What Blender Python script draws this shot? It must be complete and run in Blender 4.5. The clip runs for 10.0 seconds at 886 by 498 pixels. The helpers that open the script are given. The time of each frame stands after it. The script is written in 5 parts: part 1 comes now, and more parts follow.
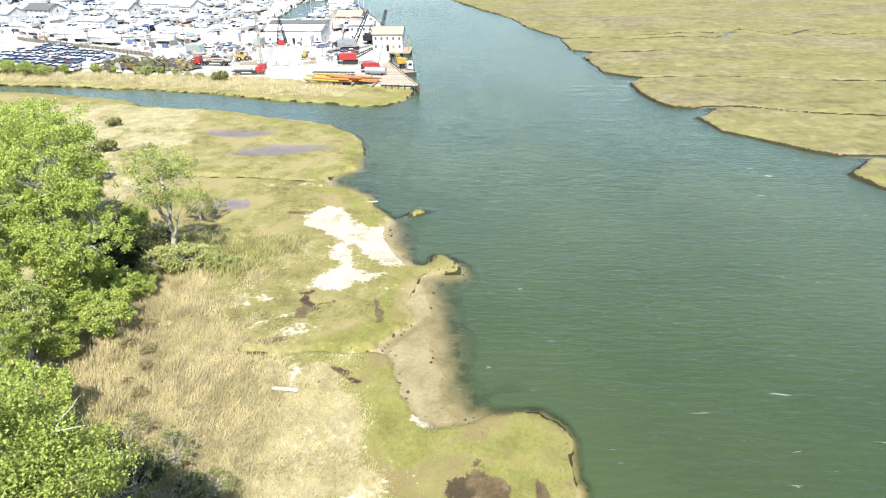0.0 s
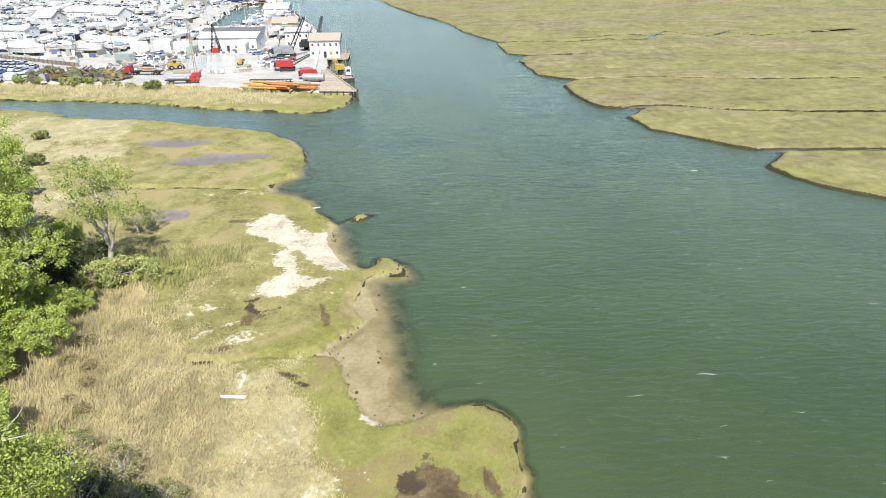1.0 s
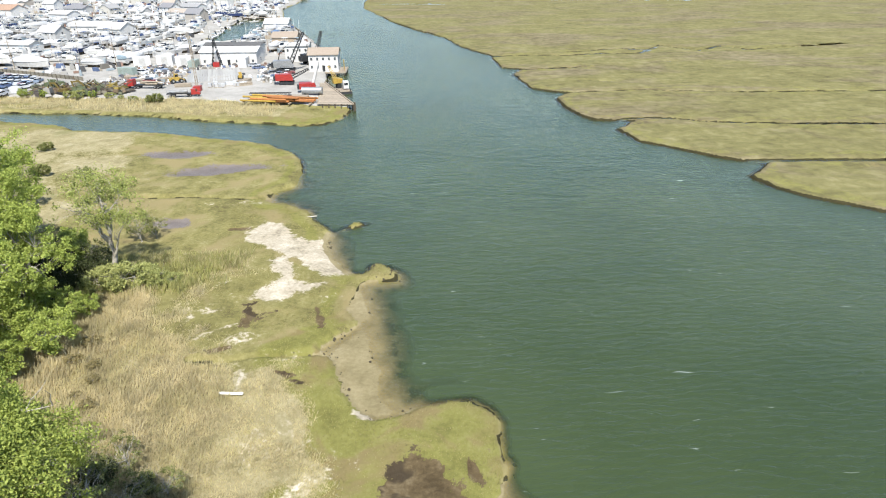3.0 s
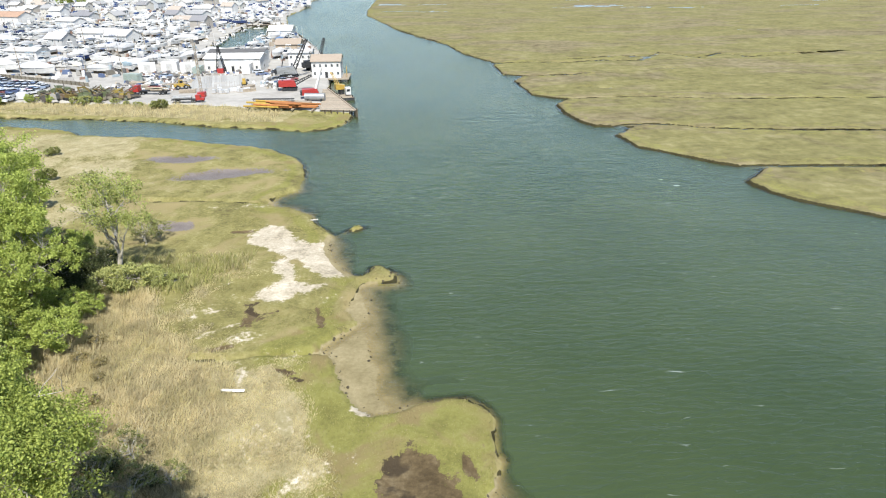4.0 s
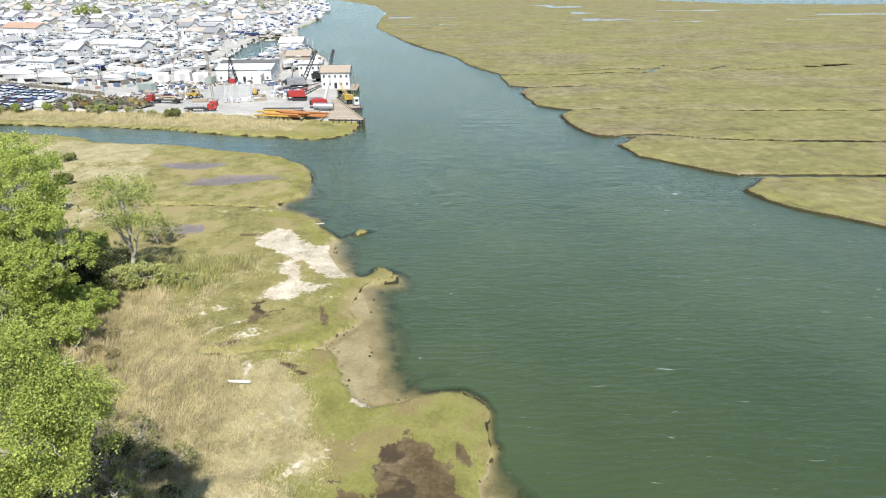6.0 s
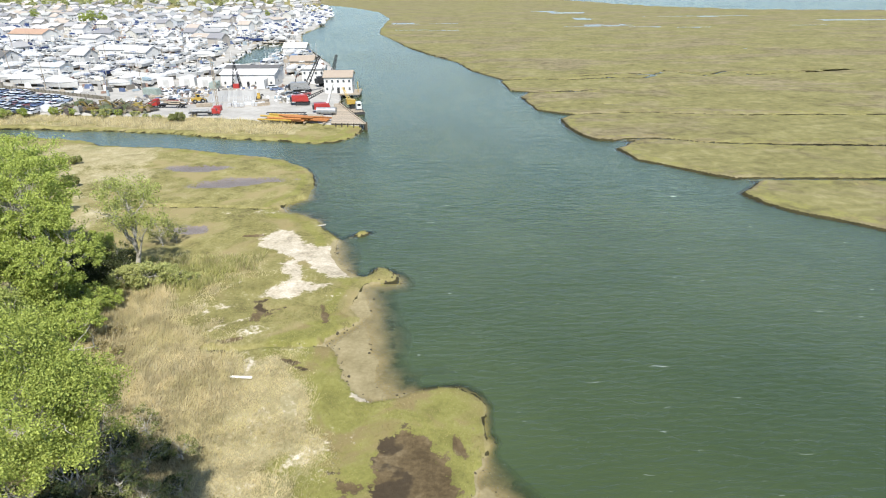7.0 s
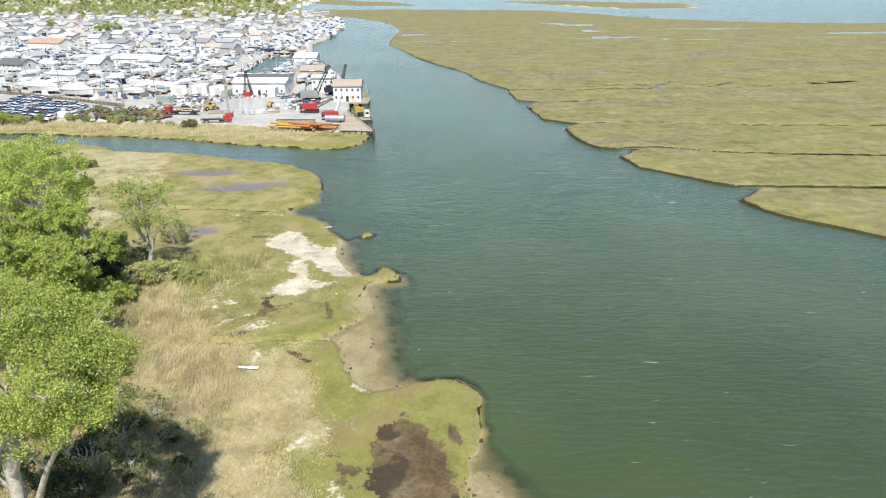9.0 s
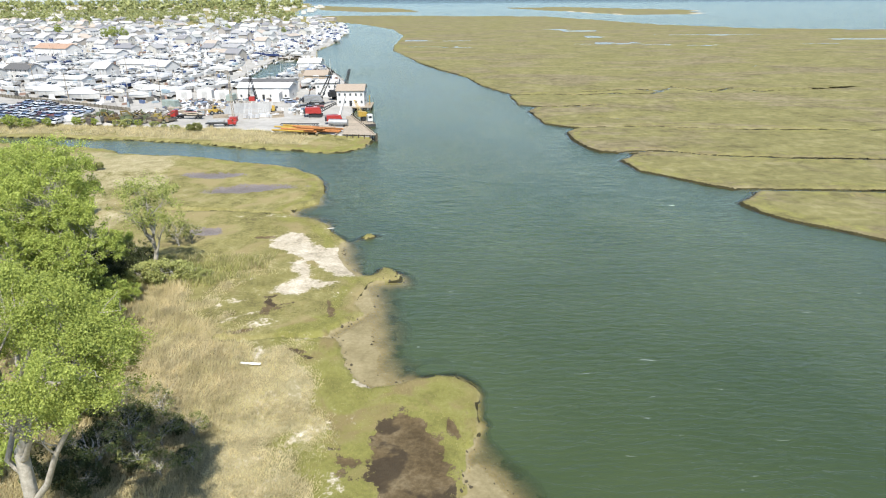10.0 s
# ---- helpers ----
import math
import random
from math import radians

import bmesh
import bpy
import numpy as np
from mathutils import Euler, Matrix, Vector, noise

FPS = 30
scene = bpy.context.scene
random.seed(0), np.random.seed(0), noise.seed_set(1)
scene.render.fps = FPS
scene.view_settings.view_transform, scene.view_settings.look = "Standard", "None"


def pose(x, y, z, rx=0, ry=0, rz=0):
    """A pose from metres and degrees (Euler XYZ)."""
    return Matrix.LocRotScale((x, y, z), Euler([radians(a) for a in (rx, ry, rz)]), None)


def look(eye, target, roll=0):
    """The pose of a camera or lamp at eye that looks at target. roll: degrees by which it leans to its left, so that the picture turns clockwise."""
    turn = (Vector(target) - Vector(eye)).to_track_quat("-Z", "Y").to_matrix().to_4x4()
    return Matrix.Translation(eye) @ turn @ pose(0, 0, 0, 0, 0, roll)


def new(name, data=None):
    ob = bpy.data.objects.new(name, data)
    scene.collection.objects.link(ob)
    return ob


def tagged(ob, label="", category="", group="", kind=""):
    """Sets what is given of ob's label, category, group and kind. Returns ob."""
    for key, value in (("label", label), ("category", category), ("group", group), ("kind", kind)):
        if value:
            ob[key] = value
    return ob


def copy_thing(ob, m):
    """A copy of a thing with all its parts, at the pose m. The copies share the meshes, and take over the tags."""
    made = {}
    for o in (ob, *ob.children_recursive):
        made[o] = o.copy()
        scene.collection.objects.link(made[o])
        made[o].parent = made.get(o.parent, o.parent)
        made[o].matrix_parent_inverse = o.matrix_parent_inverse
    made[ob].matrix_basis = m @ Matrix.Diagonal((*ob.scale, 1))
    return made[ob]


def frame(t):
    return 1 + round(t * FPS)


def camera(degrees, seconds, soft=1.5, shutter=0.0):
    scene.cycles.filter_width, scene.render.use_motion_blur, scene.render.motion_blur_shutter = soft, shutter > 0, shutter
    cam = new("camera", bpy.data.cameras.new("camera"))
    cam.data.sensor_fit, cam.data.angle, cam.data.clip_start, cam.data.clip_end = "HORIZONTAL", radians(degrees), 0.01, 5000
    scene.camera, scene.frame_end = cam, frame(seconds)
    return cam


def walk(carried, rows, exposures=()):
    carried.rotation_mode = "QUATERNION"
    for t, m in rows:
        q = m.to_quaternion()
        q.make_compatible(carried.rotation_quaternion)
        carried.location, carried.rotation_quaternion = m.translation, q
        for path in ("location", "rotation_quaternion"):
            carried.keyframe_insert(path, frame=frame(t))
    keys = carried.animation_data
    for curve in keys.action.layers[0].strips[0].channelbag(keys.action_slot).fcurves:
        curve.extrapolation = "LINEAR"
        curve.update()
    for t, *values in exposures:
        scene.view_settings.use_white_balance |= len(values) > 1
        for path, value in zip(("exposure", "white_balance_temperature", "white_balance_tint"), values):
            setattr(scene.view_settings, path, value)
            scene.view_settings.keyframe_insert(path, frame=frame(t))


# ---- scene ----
cam = camera(70.2, 10.0, soft=1.1)
PATH = [
    (0, (-5.029, 10.947, 39.16), (-5.108, 12.728, 38.254), -0.7),
    (0.5, (-4.77, 10.227, 39.306), (-4.718, 12.011, 38.405), -0.6),
    (1, (-4.536, 9.337, 39.577), (-4.447, 11.123, 38.681), -0.6),
    (1.5, (-4.328, 8.425, 39.821), (-4.229, 10.215, 38.933), -0.5),
    (2, (-4.041, 7.515, 40.011), (-3.942, 9.309, 39.133), -0.6),
    (2.5, (-3.788, 6.731, 40.164), (-3.693, 8.53, 39.294), -0.6),
    (4, (-3.021, 4.21, 40.524), (-2.938, 6.022, 39.681), -0.6),
    (4.5, (-2.78, 3.411, 40.579), (-2.704, 5.227, 39.744), -0.5),
    (5, (-2.599, 2.574, 40.598), (-2.528, 4.394, 39.772), -0.6),
    (5.5, (-2.364, 1.761, 40.587), (-2.3, 3.585, 39.77), -0.5),
    (7, (-1.596, -0.712, 40.481), (-1.548, 1.123, 39.688), -0.5),
    (7.5, (-1.363, -1.561, 40.445), (-1.32, 0.278, 39.66), -0.5),
    (8, (-1.141, -2.365, 40.425), (-1.104, -0.523, 39.648), -0.4),
    (8.5, (-0.876, -3.165, 40.349), (-0.848, -1.32, 39.579), -0.4),
    (9, (-0.661, -3.927, 40.232), (-0.639, -2.078, 39.47), -0.3),
    (9.5, (-0.43, -4.675, 40.093), (-0.414, -2.823, 39.34), -0.3),
    (10, (-0.208, -5.453, 40.022), (-0.197, -3.597, 39.276), -0.3),
]
walk(cam, [(t, look(eye, target, roll)) for t, eye, target, roll in PATH],
     exposures=[(0.0, 1.34), (0.5, 1.2), (1.0, 1.05), (1.5, 0.93), (2.5, 0.87), (10.0, 0.85)])

# ---- light ----
SUN_EL, SUN_FROM = radians(54), Vector((0.17, -0.985, 0)).normalized()
world = bpy.data.worlds.new("sky")
scene.world = world
world.use_nodes = True
wn = world.node_tree
sky = wn.nodes.new("ShaderNodeTexSky")
sky.sky_type, sky.sun_disc, sky.sun_elevation = "NISHITA", False, SUN_EL
sky.sun_rotation = math.atan2(SUN_FROM.x, SUN_FROM.y)
sky.dust_density, sky.ozone_density = 0.4, 2.0
wn.links.new(sky.outputs[0], wn.nodes["Background"].inputs[0])
wn.nodes["Background"].inputs[1].default_value = 0.12
sun = new("sun", bpy.data.lights.new("sun", "SUN"))
sun.data.energy, sun.data.angle, sun.data.color = 5.0, radians(0.53), (1.0, 0.96, 0.89)
to_sun = SUN_FROM * math.cos(SUN_EL) + Vector((0, 0, math.sin(SUN_EL)))
sun.matrix_world = look(to_sun * 300, (0, 0, 0))


# ---- material helpers ----
def mat(name, rough=0.8, metal=0.0, spec=0.3):
    m = bpy.data.materials.new(name)
    m.use_nodes = True
    b = m.node_tree.nodes["Principled BSDF"]
    b.inputs["Roughness"].default_value = rough
    b.inputs["Metallic"].default_value = metal
    b.inputs["Specular IOR Level"].default_value = spec
    return m, m.node_tree, b


def node(nt, kind):
    return nt.nodes.new("ShaderNode" + kind)


def put(nt, value, socket):
    if isinstance(value, bpy.types.NodeSocket):
        nt.links.new(value, socket)
    elif isinstance(value, tuple) and len(value) == 3 and len(socket.default_value) == 4:
        socket.default_value = (*value, 1)
    else:
        socket.default_value = value


def calc(nt, op, a, b=0.0, clamp=False):
    n = node(nt, "Math")
    n.operation, n.use_clamp = op, clamp
    put(nt, a, n.inputs[0])
    put(nt, b, n.inputs[1])
    return n.outputs[0]


def blend(nt, fac, a, b):
    n = node(nt, "Mix")
    n.data_type = "RGBA"
    put(nt, fac, n.inputs[0])
    put(nt, a, n.inputs[6])
    put(nt, b, n.inputs[7])
    return n.outputs[2]


def place(nt, stretch=(1, 1, 1)):
    g = node(nt, "TexCoord")
    mp = node(nt, "Mapping")
    mp.inputs["Scale"].default_value = stretch
    nt.links.new(g.outputs["Object"], mp.inputs[0])
    return mp.outputs[0]


def grain(nt, scale, detail=4.0, rough=0.55, vec=None, distort=0.0):
    n = node(nt, "TexNoise")
    n.inputs["Scale"].default_value, n.inputs["Detail"].default_value = scale, detail
    n.inputs["Roughness"].default_value, n.inputs["Distortion"].default_value = rough, distort
    if vec:
        nt.links.new(vec, n.inputs["Vector"])
    return n.outputs[0]


def steps(nt, fac, lo, hi):
    n = node(nt, "MapRange")
    n.interpolation_type = "SMOOTHSTEP"
    put(nt, fac, n.inputs[0])
    n.inputs[1].default_value, n.inputs[2].default_value = lo, hi
    return n.outputs[0]


def ramp(nt, fac, *stops):
    n = node(nt, "ValToRGB")
    put(nt, fac, n.inputs[0])
    e = n.color_ramp.elements
    while len(e) < len(stops):
        e.new(0.5)
    for el, (p, c) in zip(e, stops):
        el.position, el.color = p, (*c, 1)
    return n.outputs[0]


def bump(nt, b, height, strength, dist=0.1):
    n = node(nt, "Bump")
    n.inputs["Strength"].default_value, n.inputs["Distance"].default_value = strength, dist
    nt.links.new(height, n.inputs["Height"])
    nt.links.new(n.outputs[0], b.inputs["Normal"])


def attr(nt, name):
    n = node(nt, "Attribute")
    n.attribute_name = name
    return n.outputs["Fac"]


def paint(name, colour, rough=0.5, metal=0.0, wear=0.18, scale=1.5, spec=0.35, vary=0.0):
    """Coated or plain surface with stains at two scales, and a slight change from piece to piece."""
    m, nt, b = mat(name, rough, metal, spec)
    v = place(nt)
    n = calc(nt, "ADD", calc(nt, "MULTIPLY", grain(nt, scale, 5, 0.6, v), 0.6), calc(nt, "MULTIPLY", grain(nt, scale * 9, 3, 0.6, v), 0.4))
    dark = tuple(c * (1 - 2 * wear) * (0.98, 0.94, 0.86)[k] for k, c in enumerate(colour))
    col = ramp(nt, n, (0.3, dark), (0.6, colour), (0.8, tuple(min(1, c * (1 + wear * 0.4)) for c in colour)))
    if vary:
        r = node(nt, "ObjectInfo").outputs["Random"]
        h = node(nt, "HueSaturation")
        put(nt, calc(nt, "ADD", calc(nt, "MULTIPLY", r, vary), 1 - vary * 0.6), h.inputs["Value"])
        put(nt, col, h.inputs["Color"])
        col = h.outputs[0]
    put(nt, col, b.inputs["Base Color"])
    put(nt, calc(nt, "ADD", calc(nt, "MULTIPLY", n, 0.2), rough - 0.1), b.inputs["Roughness"])
    return m


# ---- ground, shore and water materials ----
def ground_material():
    m, nt, b = mat("ground", 0.95, spec=0.1)
    v = place(nt)
    big, mid, fine, speck = grain(nt, 0.05, 6, 0.7, v), grain(nt, 0.35, 5, 0.62, v, 0.4), grain(nt, 2.2, 5, 0.7, v), grain(nt, 9.0, 3, 0.7, v)
    jitter = calc(nt, "ADD", calc(nt, "MULTIPLY", calc(nt, "SUBTRACT", mid, 0.5), 0.9), calc(nt, "MULTIPLY", calc(nt, "SUBTRACT", fine, 0.5), 0.7))

    def zone(name, lo=0.4, hi=0.6, k=1.0):
        return steps(nt, calc(nt, "ADD", attr(nt, name), calc(nt, "MULTIPLY", jitter, k)), lo, hi)

    wide = grain(nt, 0.13, 4, 0.6, v, 0.6)
    tone = calc(nt, "ADD", calc(nt, "ADD", calc(nt, "MULTIPLY", mid, 0.4), calc(nt, "MULTIPLY", fine, 0.35)), calc(nt, "MULTIPLY", wide, 0.25))
    marsh = ramp(nt, tone, (0.38, (0.091, 0.079, 0.033)), (0.46, (0.151, 0.139, 0.052)), (0.54, (0.202, 0.184, 0.074)), (0.64, (0.293, 0.262, 0.15)))
    lush = ramp(nt, tone, (0.37, (0.108, 0.104, 0.0324)), (0.5, (0.162, 0.158, 0.0468)), (0.64, (0.216, 0.205, 0.0792)))
    straw = ramp(nt, tone, (0.34, (0.15, 0.128, 0.065)), (0.45, (0.225, 0.196, 0.103)), (0.55, (0.29, 0.255, 0.145)), (0.67, (0.4, 0.36, 0.25)))
    streak, band = grain(nt, 0.16, 5, 0.65, place(nt, (0.45, 1.0, 1)), 0.8), grain(nt, 0.035, 5, 0.65, place(nt, (0.4, 1.0, 1)), 0.8)
    turf = calc(nt, "ADD", calc(nt, "MULTIPLY", streak, 0.3), calc(nt, "ADD", calc(nt, "MULTIPLY", mid, 0.4), calc(nt, "MULTIPLY", big, 0.3)))
    moor = ramp(nt, turf, (0.38, (0.09, 0.081, 0.036)), (0.46, (0.134, 0.123, 0.05)), (0.54, (0.168, 0.155, 0.065)), (0.63, (0.228, 0.206, 0.1)))
    rusty = ramp(nt, turf, (0.39, (0.092, 0.076, 0.042)), (0.5, (0.15, 0.128, 0.07)), (0.62, (0.218, 0.188, 0.114)))
    moor = blend(nt, steps(nt, band, 0.46, 0.6), moor, rusty)
    moor = blend(nt, calc(nt, "MULTIPLY", steps(nt, streak, 0.62, 0.7), 0.25), moor, (0.06, 0.055, 0.028))
    sand = ramp(nt, tone, (0.38, (0.187, 0.162, 0.119)), (0.47, (0.315, 0.277, 0.203)), (0.55, (0.41, 0.366, 0.283)), (0.64, (0.53, 0.488, 0.4)))
    mud = ramp(nt, tone, (0.4, (0.058, 0.042, 0.021)), (0.5, (0.095, 0.07, 0.036)), (0.6, (0.155, 0.122, 0.07)))
    # near-black patches in the mud colour stand in for its shadowed parts
    mud = blend(nt, calc(nt, "MULTIPLY", steps(nt, wide, 0.5, 0.56), 0.85), mud, (0.036, 0.027, 0.017))
    flats = ramp(nt, tone, (0.35, (0.1, 0.083, 0.073)), (0.6, (0.165, 0.145, 0.132)))
    gravel = ramp(nt, calc(nt, "ADD", calc(nt, "MULTIPLY", big, 0.4), calc(nt, "MULTIPLY", tone, 0.6)), (0.35, (0.2, 0.19, 0.17)), (0.5, (0.3, 0.29, 0.265)), (0.65, (0.39, 0.38, 0.35)))
    peat = ramp(nt, tone, (0.35, (0.013, 0.0122, 0.00576)), (0.65, (0.054, 0.0475, 0.0216)))
    bed = ramp(nt, tone, (0.36, (0.14, 0.118, 0.06)), (0.5, (0.208, 0.176, 0.096)), (0.64, (0.275, 0.238, 0.14)))
    marsh = blend(nt, steps(nt, wide, 0.48, 0.66), marsh, (0.216, 0.18, 0.0864))
    lush = blend(nt, steps(nt, wide, 0.5, 0.64), lush, (0.169, 0.137, 0.0612))
    straw = blend(nt, steps(nt, grain(nt, 0.11, 3, 0.6, place(nt, (1.0, 0.8, 1.3))), 0.53, 0.68), straw, (0.18, 0.169, 0.0792))
    col = blend(nt, zone("moor", 0.45, 0.55, 0.2), marsh, moor)
    col = blend(nt, zone("lush", 0.4, 0.65, 0.9), col, lush)
    col = blend(nt, zone("straw", 0.35, 0.65, 0.9), col, straw)
    col = blend(nt, zone("yard", 0.42, 0.58, 0.5), col, gravel)
    col = blend(nt, zone("flat", 0.42, 0.54, 1.1), col, flats)
    col = blend(nt, zone("mud", 0.42, 0.52, 1.15), col, mud)
    col = blend(nt, zone("sand", 0.4, 0.56, 0.95), col, sand)
    col = blend(nt, zone("peat", 0.45, 0.6, 0.6), col, peat)
    weed = calc(nt, "MULTIPLY", steps(nt, mid, 0.47, 0.58), steps(nt, attr(nt, "deep"), 0.14, 0.4))
    bed = blend(nt, weed, bed, (0.05, 0.05, 0.028))
    col = blend(nt, zone("bed", 0.42, 0.6, 0.35), col, bed)
    put(nt, col, b.inputs["Base Color"])
    wet = calc(nt, "MAXIMUM", zone("flat", 0.45, 0.55, 0.7), calc(nt, "MULTIPLY", zone("mud", 0.45, 0.55, 0.7), 0.5))
    put(nt, calc(nt, "SUBTRACT", 0.95, calc(nt, "MULTIPLY", wet, 0.5)), b.inputs["Roughness"])
    bump(nt, b, calc(nt, "ADD", fine, calc(nt, "MULTIPLY", speck, 0.6)), 0.55, 0.22)
    return m


def water_material():
    m, nt, b = mat("creek_water", 0.23, spec=0.5)
    b.inputs["IOR"].default_value = 1.42
    v = place(nt)
    soft = grain(nt, 0.03, 3, 0.5, v)
    col = ramp(nt, soft, (0.35, (0.029, 0.0445, 0.0145)), (0.65, (0.041, 0.058, 0.021)))
    # pale flecks put into the water colour for foam streaks and glints
    foam_glint = calc(nt, "MULTIPLY", steps(nt, grain(nt, 0.75, 2, 0.5, place(nt, (0.55, 2.4, 1)), 0.5), 0.71, 0.77), steps(nt, grain(nt, 0.06, 2, 0.5, v), 0.42, 0.6))
    col = blend(nt, foam_glint, col, (0.2, 0.23, 0.2))
    put(nt, col, b.inputs["Base Color"])
    chop = grain(nt, 1.15, 4, 0.6, place(nt, (0.42, 1.25, 1)), 0.9)
    wave = grain(nt, 0.3, 2, 0.5, place(nt, (0.45, 1.1, 1)), 0.5)
    gust = steps(nt, grain(nt, 0.018, 3, 0.6, place(nt, (1.0, 0.6, 1))), 0.3, 0.7)
    h = calc(nt, "ADD", calc(nt, "MULTIPLY", chop, calc(nt, "ADD", calc(nt, "MULTIPLY", gust, 0.8), 0.4)), calc(nt, "MULTIPLY", wave, 0.9))
    h = calc(nt, "MULTIPLY", h, calc(nt, "SUBTRACT", 1.0, calc(nt, "MULTIPLY", attr(nt, "calm"), 0.55)))
    put(nt, calc(nt, "SUBTRACT", 0.23, calc(nt, "MULTIPLY", attr(nt, "calm"), 0.13)), b.inputs["Roughness"])
    bp = node(nt, "Bump")
    bp.inputs["Strength"].default_value, bp.inputs["Distance"].default_value = 0.5, 0.42
    nt.links.new(h, bp.inputs["Height"])
    nt.links.new(bp.outputs[0], b.inputs["Normal"])
    clear, gloss, fres = node(nt, "BsdfTransparent"), node(nt, "BsdfGlossy"), node(nt, "Fresnel")
    clear.inputs[0].default_value = (0.985, 0.98, 0.94, 1)
    gloss.inputs["Roughness"].default_value = 0.26
    fres.inputs[0].default_value = 1.33
    thin, full = node(nt, "MixShader"), node(nt, "MixShader")
    nt.links.new(fres.outputs[0], thin.inputs[0])
    nt.links.new(clear.outputs[0], thin.inputs[1])
    nt.links.new(gloss.outputs[0], thin.inputs[2])
    nt.links.new(steps(nt, attr(nt, "depth"), -0.06, 0.75), full.inputs[0])
    nt.links.new(thin.outputs[0], full.inputs[1])
    nt.links.new(b.outputs[0], full.inputs[2])
    nt.links.new(full.outputs[0], nt.nodes["Material Output"].inputs[0])
    return m


def leaf_material(name, dark, light, through_light=0.35, patch=None):
    m, nt, b = mat(name, 0.6, spec=0.25)
    r = node(nt, "NewGeometry").outputs["Random Per Island"]
    n = grain(nt, 0.5, 3, 0.6, place(nt))
    col = ramp(nt, calc(nt, "ADD", calc(nt, "MULTIPLY", r, 0.6), calc(nt, "MULTIPLY", n, 0.4)), (0.15, dark), (0.8, light))
    if patch:
        broad = calc(nt, "ADD", calc(nt, "MULTIPLY", grain(nt, 0.13, 4, 0.6, place(nt), 0.6), 0.75), calc(nt, "MULTIPLY", r, 0.25))
        col = blend(nt, steps(nt, broad, 0.45, 0.64), col, patch)
        mottle = grain(nt, 0.42, 4, 0.65, place(nt), 0.8)
        h = node(nt, "HueSaturation")
        put(nt, calc(nt, "ADD", calc(nt, "MULTIPLY", steps(nt, mottle, 0.36, 0.62), 0.38), 0.78), h.inputs["Value"])
        put(nt, col, h.inputs["Color"])
        col = h.outputs[0]
    put(nt, col, b.inputs["Base Color"])
    t, mx = node(nt, "BsdfTranslucent"), node(nt, "MixShader")
    put(nt, col, t.inputs[0])
    mx.inputs[0].default_value = through_light
    nt.links.new(b.outputs[0], mx.inputs[1])
    nt.links.new(t.outputs[0], mx.inputs[2])
    nt.links.new(mx.outputs[0], nt.nodes["Material Output"].inputs[0])
    return m


GROUND, WATER = ground_material(), water_material()
LEAF = leaf_material("spring_leaves", (0.185, 0.24, 0.045), (0.42, 0.48, 0.12), 0.42)
LEAF_G = leaf_material("tall_tree_leaves", (0.148, 0.196, 0.037), (0.39, 0.44, 0.108), 0.4)
LEAF_T = leaf_material("thin_pale_leaves", (0.16, 0.195, 0.045), (0.36, 0.395, 0.12))
# bramble leaf colour darkened to stand in for deep shade under the trees
LEAF_SHADE = leaf_material("shade_darkened_bramble_leaves", (0.03, 0.04, 0.014), (0.085, 0.1, 0.035))
LEAF_B = leaf_material("shrub_leaves", (0.1, 0.12, 0.035), (0.27, 0.275, 0.095))
REED = leaf_material("dry_reed", (0.45, 0.385, 0.22), (0.63, 0.55, 0.345), 0.45, (0.47, 0.42, 0.225))
LEAF_M = leaf_material("olive_marsh_bush_leaves", (0.2, 0.225, 0.07), (0.43, 0.44, 0.165), 0.4)
GRASS = leaf_material("marsh_grass", (0.16, 0.15, 0.048), (0.275, 0.26, 0.1), 0.25, (0.235, 0.195, 0.095))
SEDGE = leaf_material("green_sedge", (0.22, 0.225, 0.07), (0.42, 0.41, 0.17), 0.4, (0.43, 0.38, 0.2))
BARK = paint("grey_bark", (0.38, 0.355, 0.3), 0.9, wear=0.3, scale=3)


# ---- plan of the land ----
SPIT = [(22, -120), (12, 15), (5, 28), (1.6, 36.4), (1.7, 37.9), (2.1, 40), (2.8, 42.3), (3.5, 43.4), (3.8, 45.1), (4.1, 46.4), (3.9, 48.3), (3.8, 50.2), (4.3, 52),
        (3.7, 53.5), (2.9, 54.6), (1.4, 55.3), (-0.8, 55.3), (-3, 54.8), (-5.2, 54), (-6.6, 53.3), (-7.9, 53.1), (-8.9, 53.8), (-9.8, 54.9), (-10.1, 56.4), (-11.1, 57.7),
        (-11.7, 59.5), (-12.3, 61.9), (-13.1, 63.5), (-14.1, 65), (-13.6, 66.4), (-12.6, 67.6), (-11.3, 68.2), (-10.3, 69.2), (-10.2, 70.3), (-11, 72), (-12, 73.7)]
COVE = [(-11.5, 76.4), (-11.1, 78.3), (-10.6, 79.6), (-9.8, 80.4), (-7.7, 80.8), (-6.4, 81.2), (-6, 82.8), (-7.1, 85), (-8.6, 85.7), (-9.8, 85.5), (-9.8, 83.7), (-10.9, 82.9),
        (-12.3, 83.4), (-13.8, 85.1), (-15.4, 88.5), (-16.7, 92.2), (-16.7, 95.2), (-16.7, 97.9), (-17.7, 100.2), (-19.6, 102.5), (-21.2, 106.2),
        (-25.4, 109.5), (-28.2, 110.3), (-29.7, 114.7), (-28.1, 117.4), (-25.6, 119.5), (-25.2, 124.7), (-25.6, 130.3), (-26.6, 135.6), (-29.8, 141.7)]
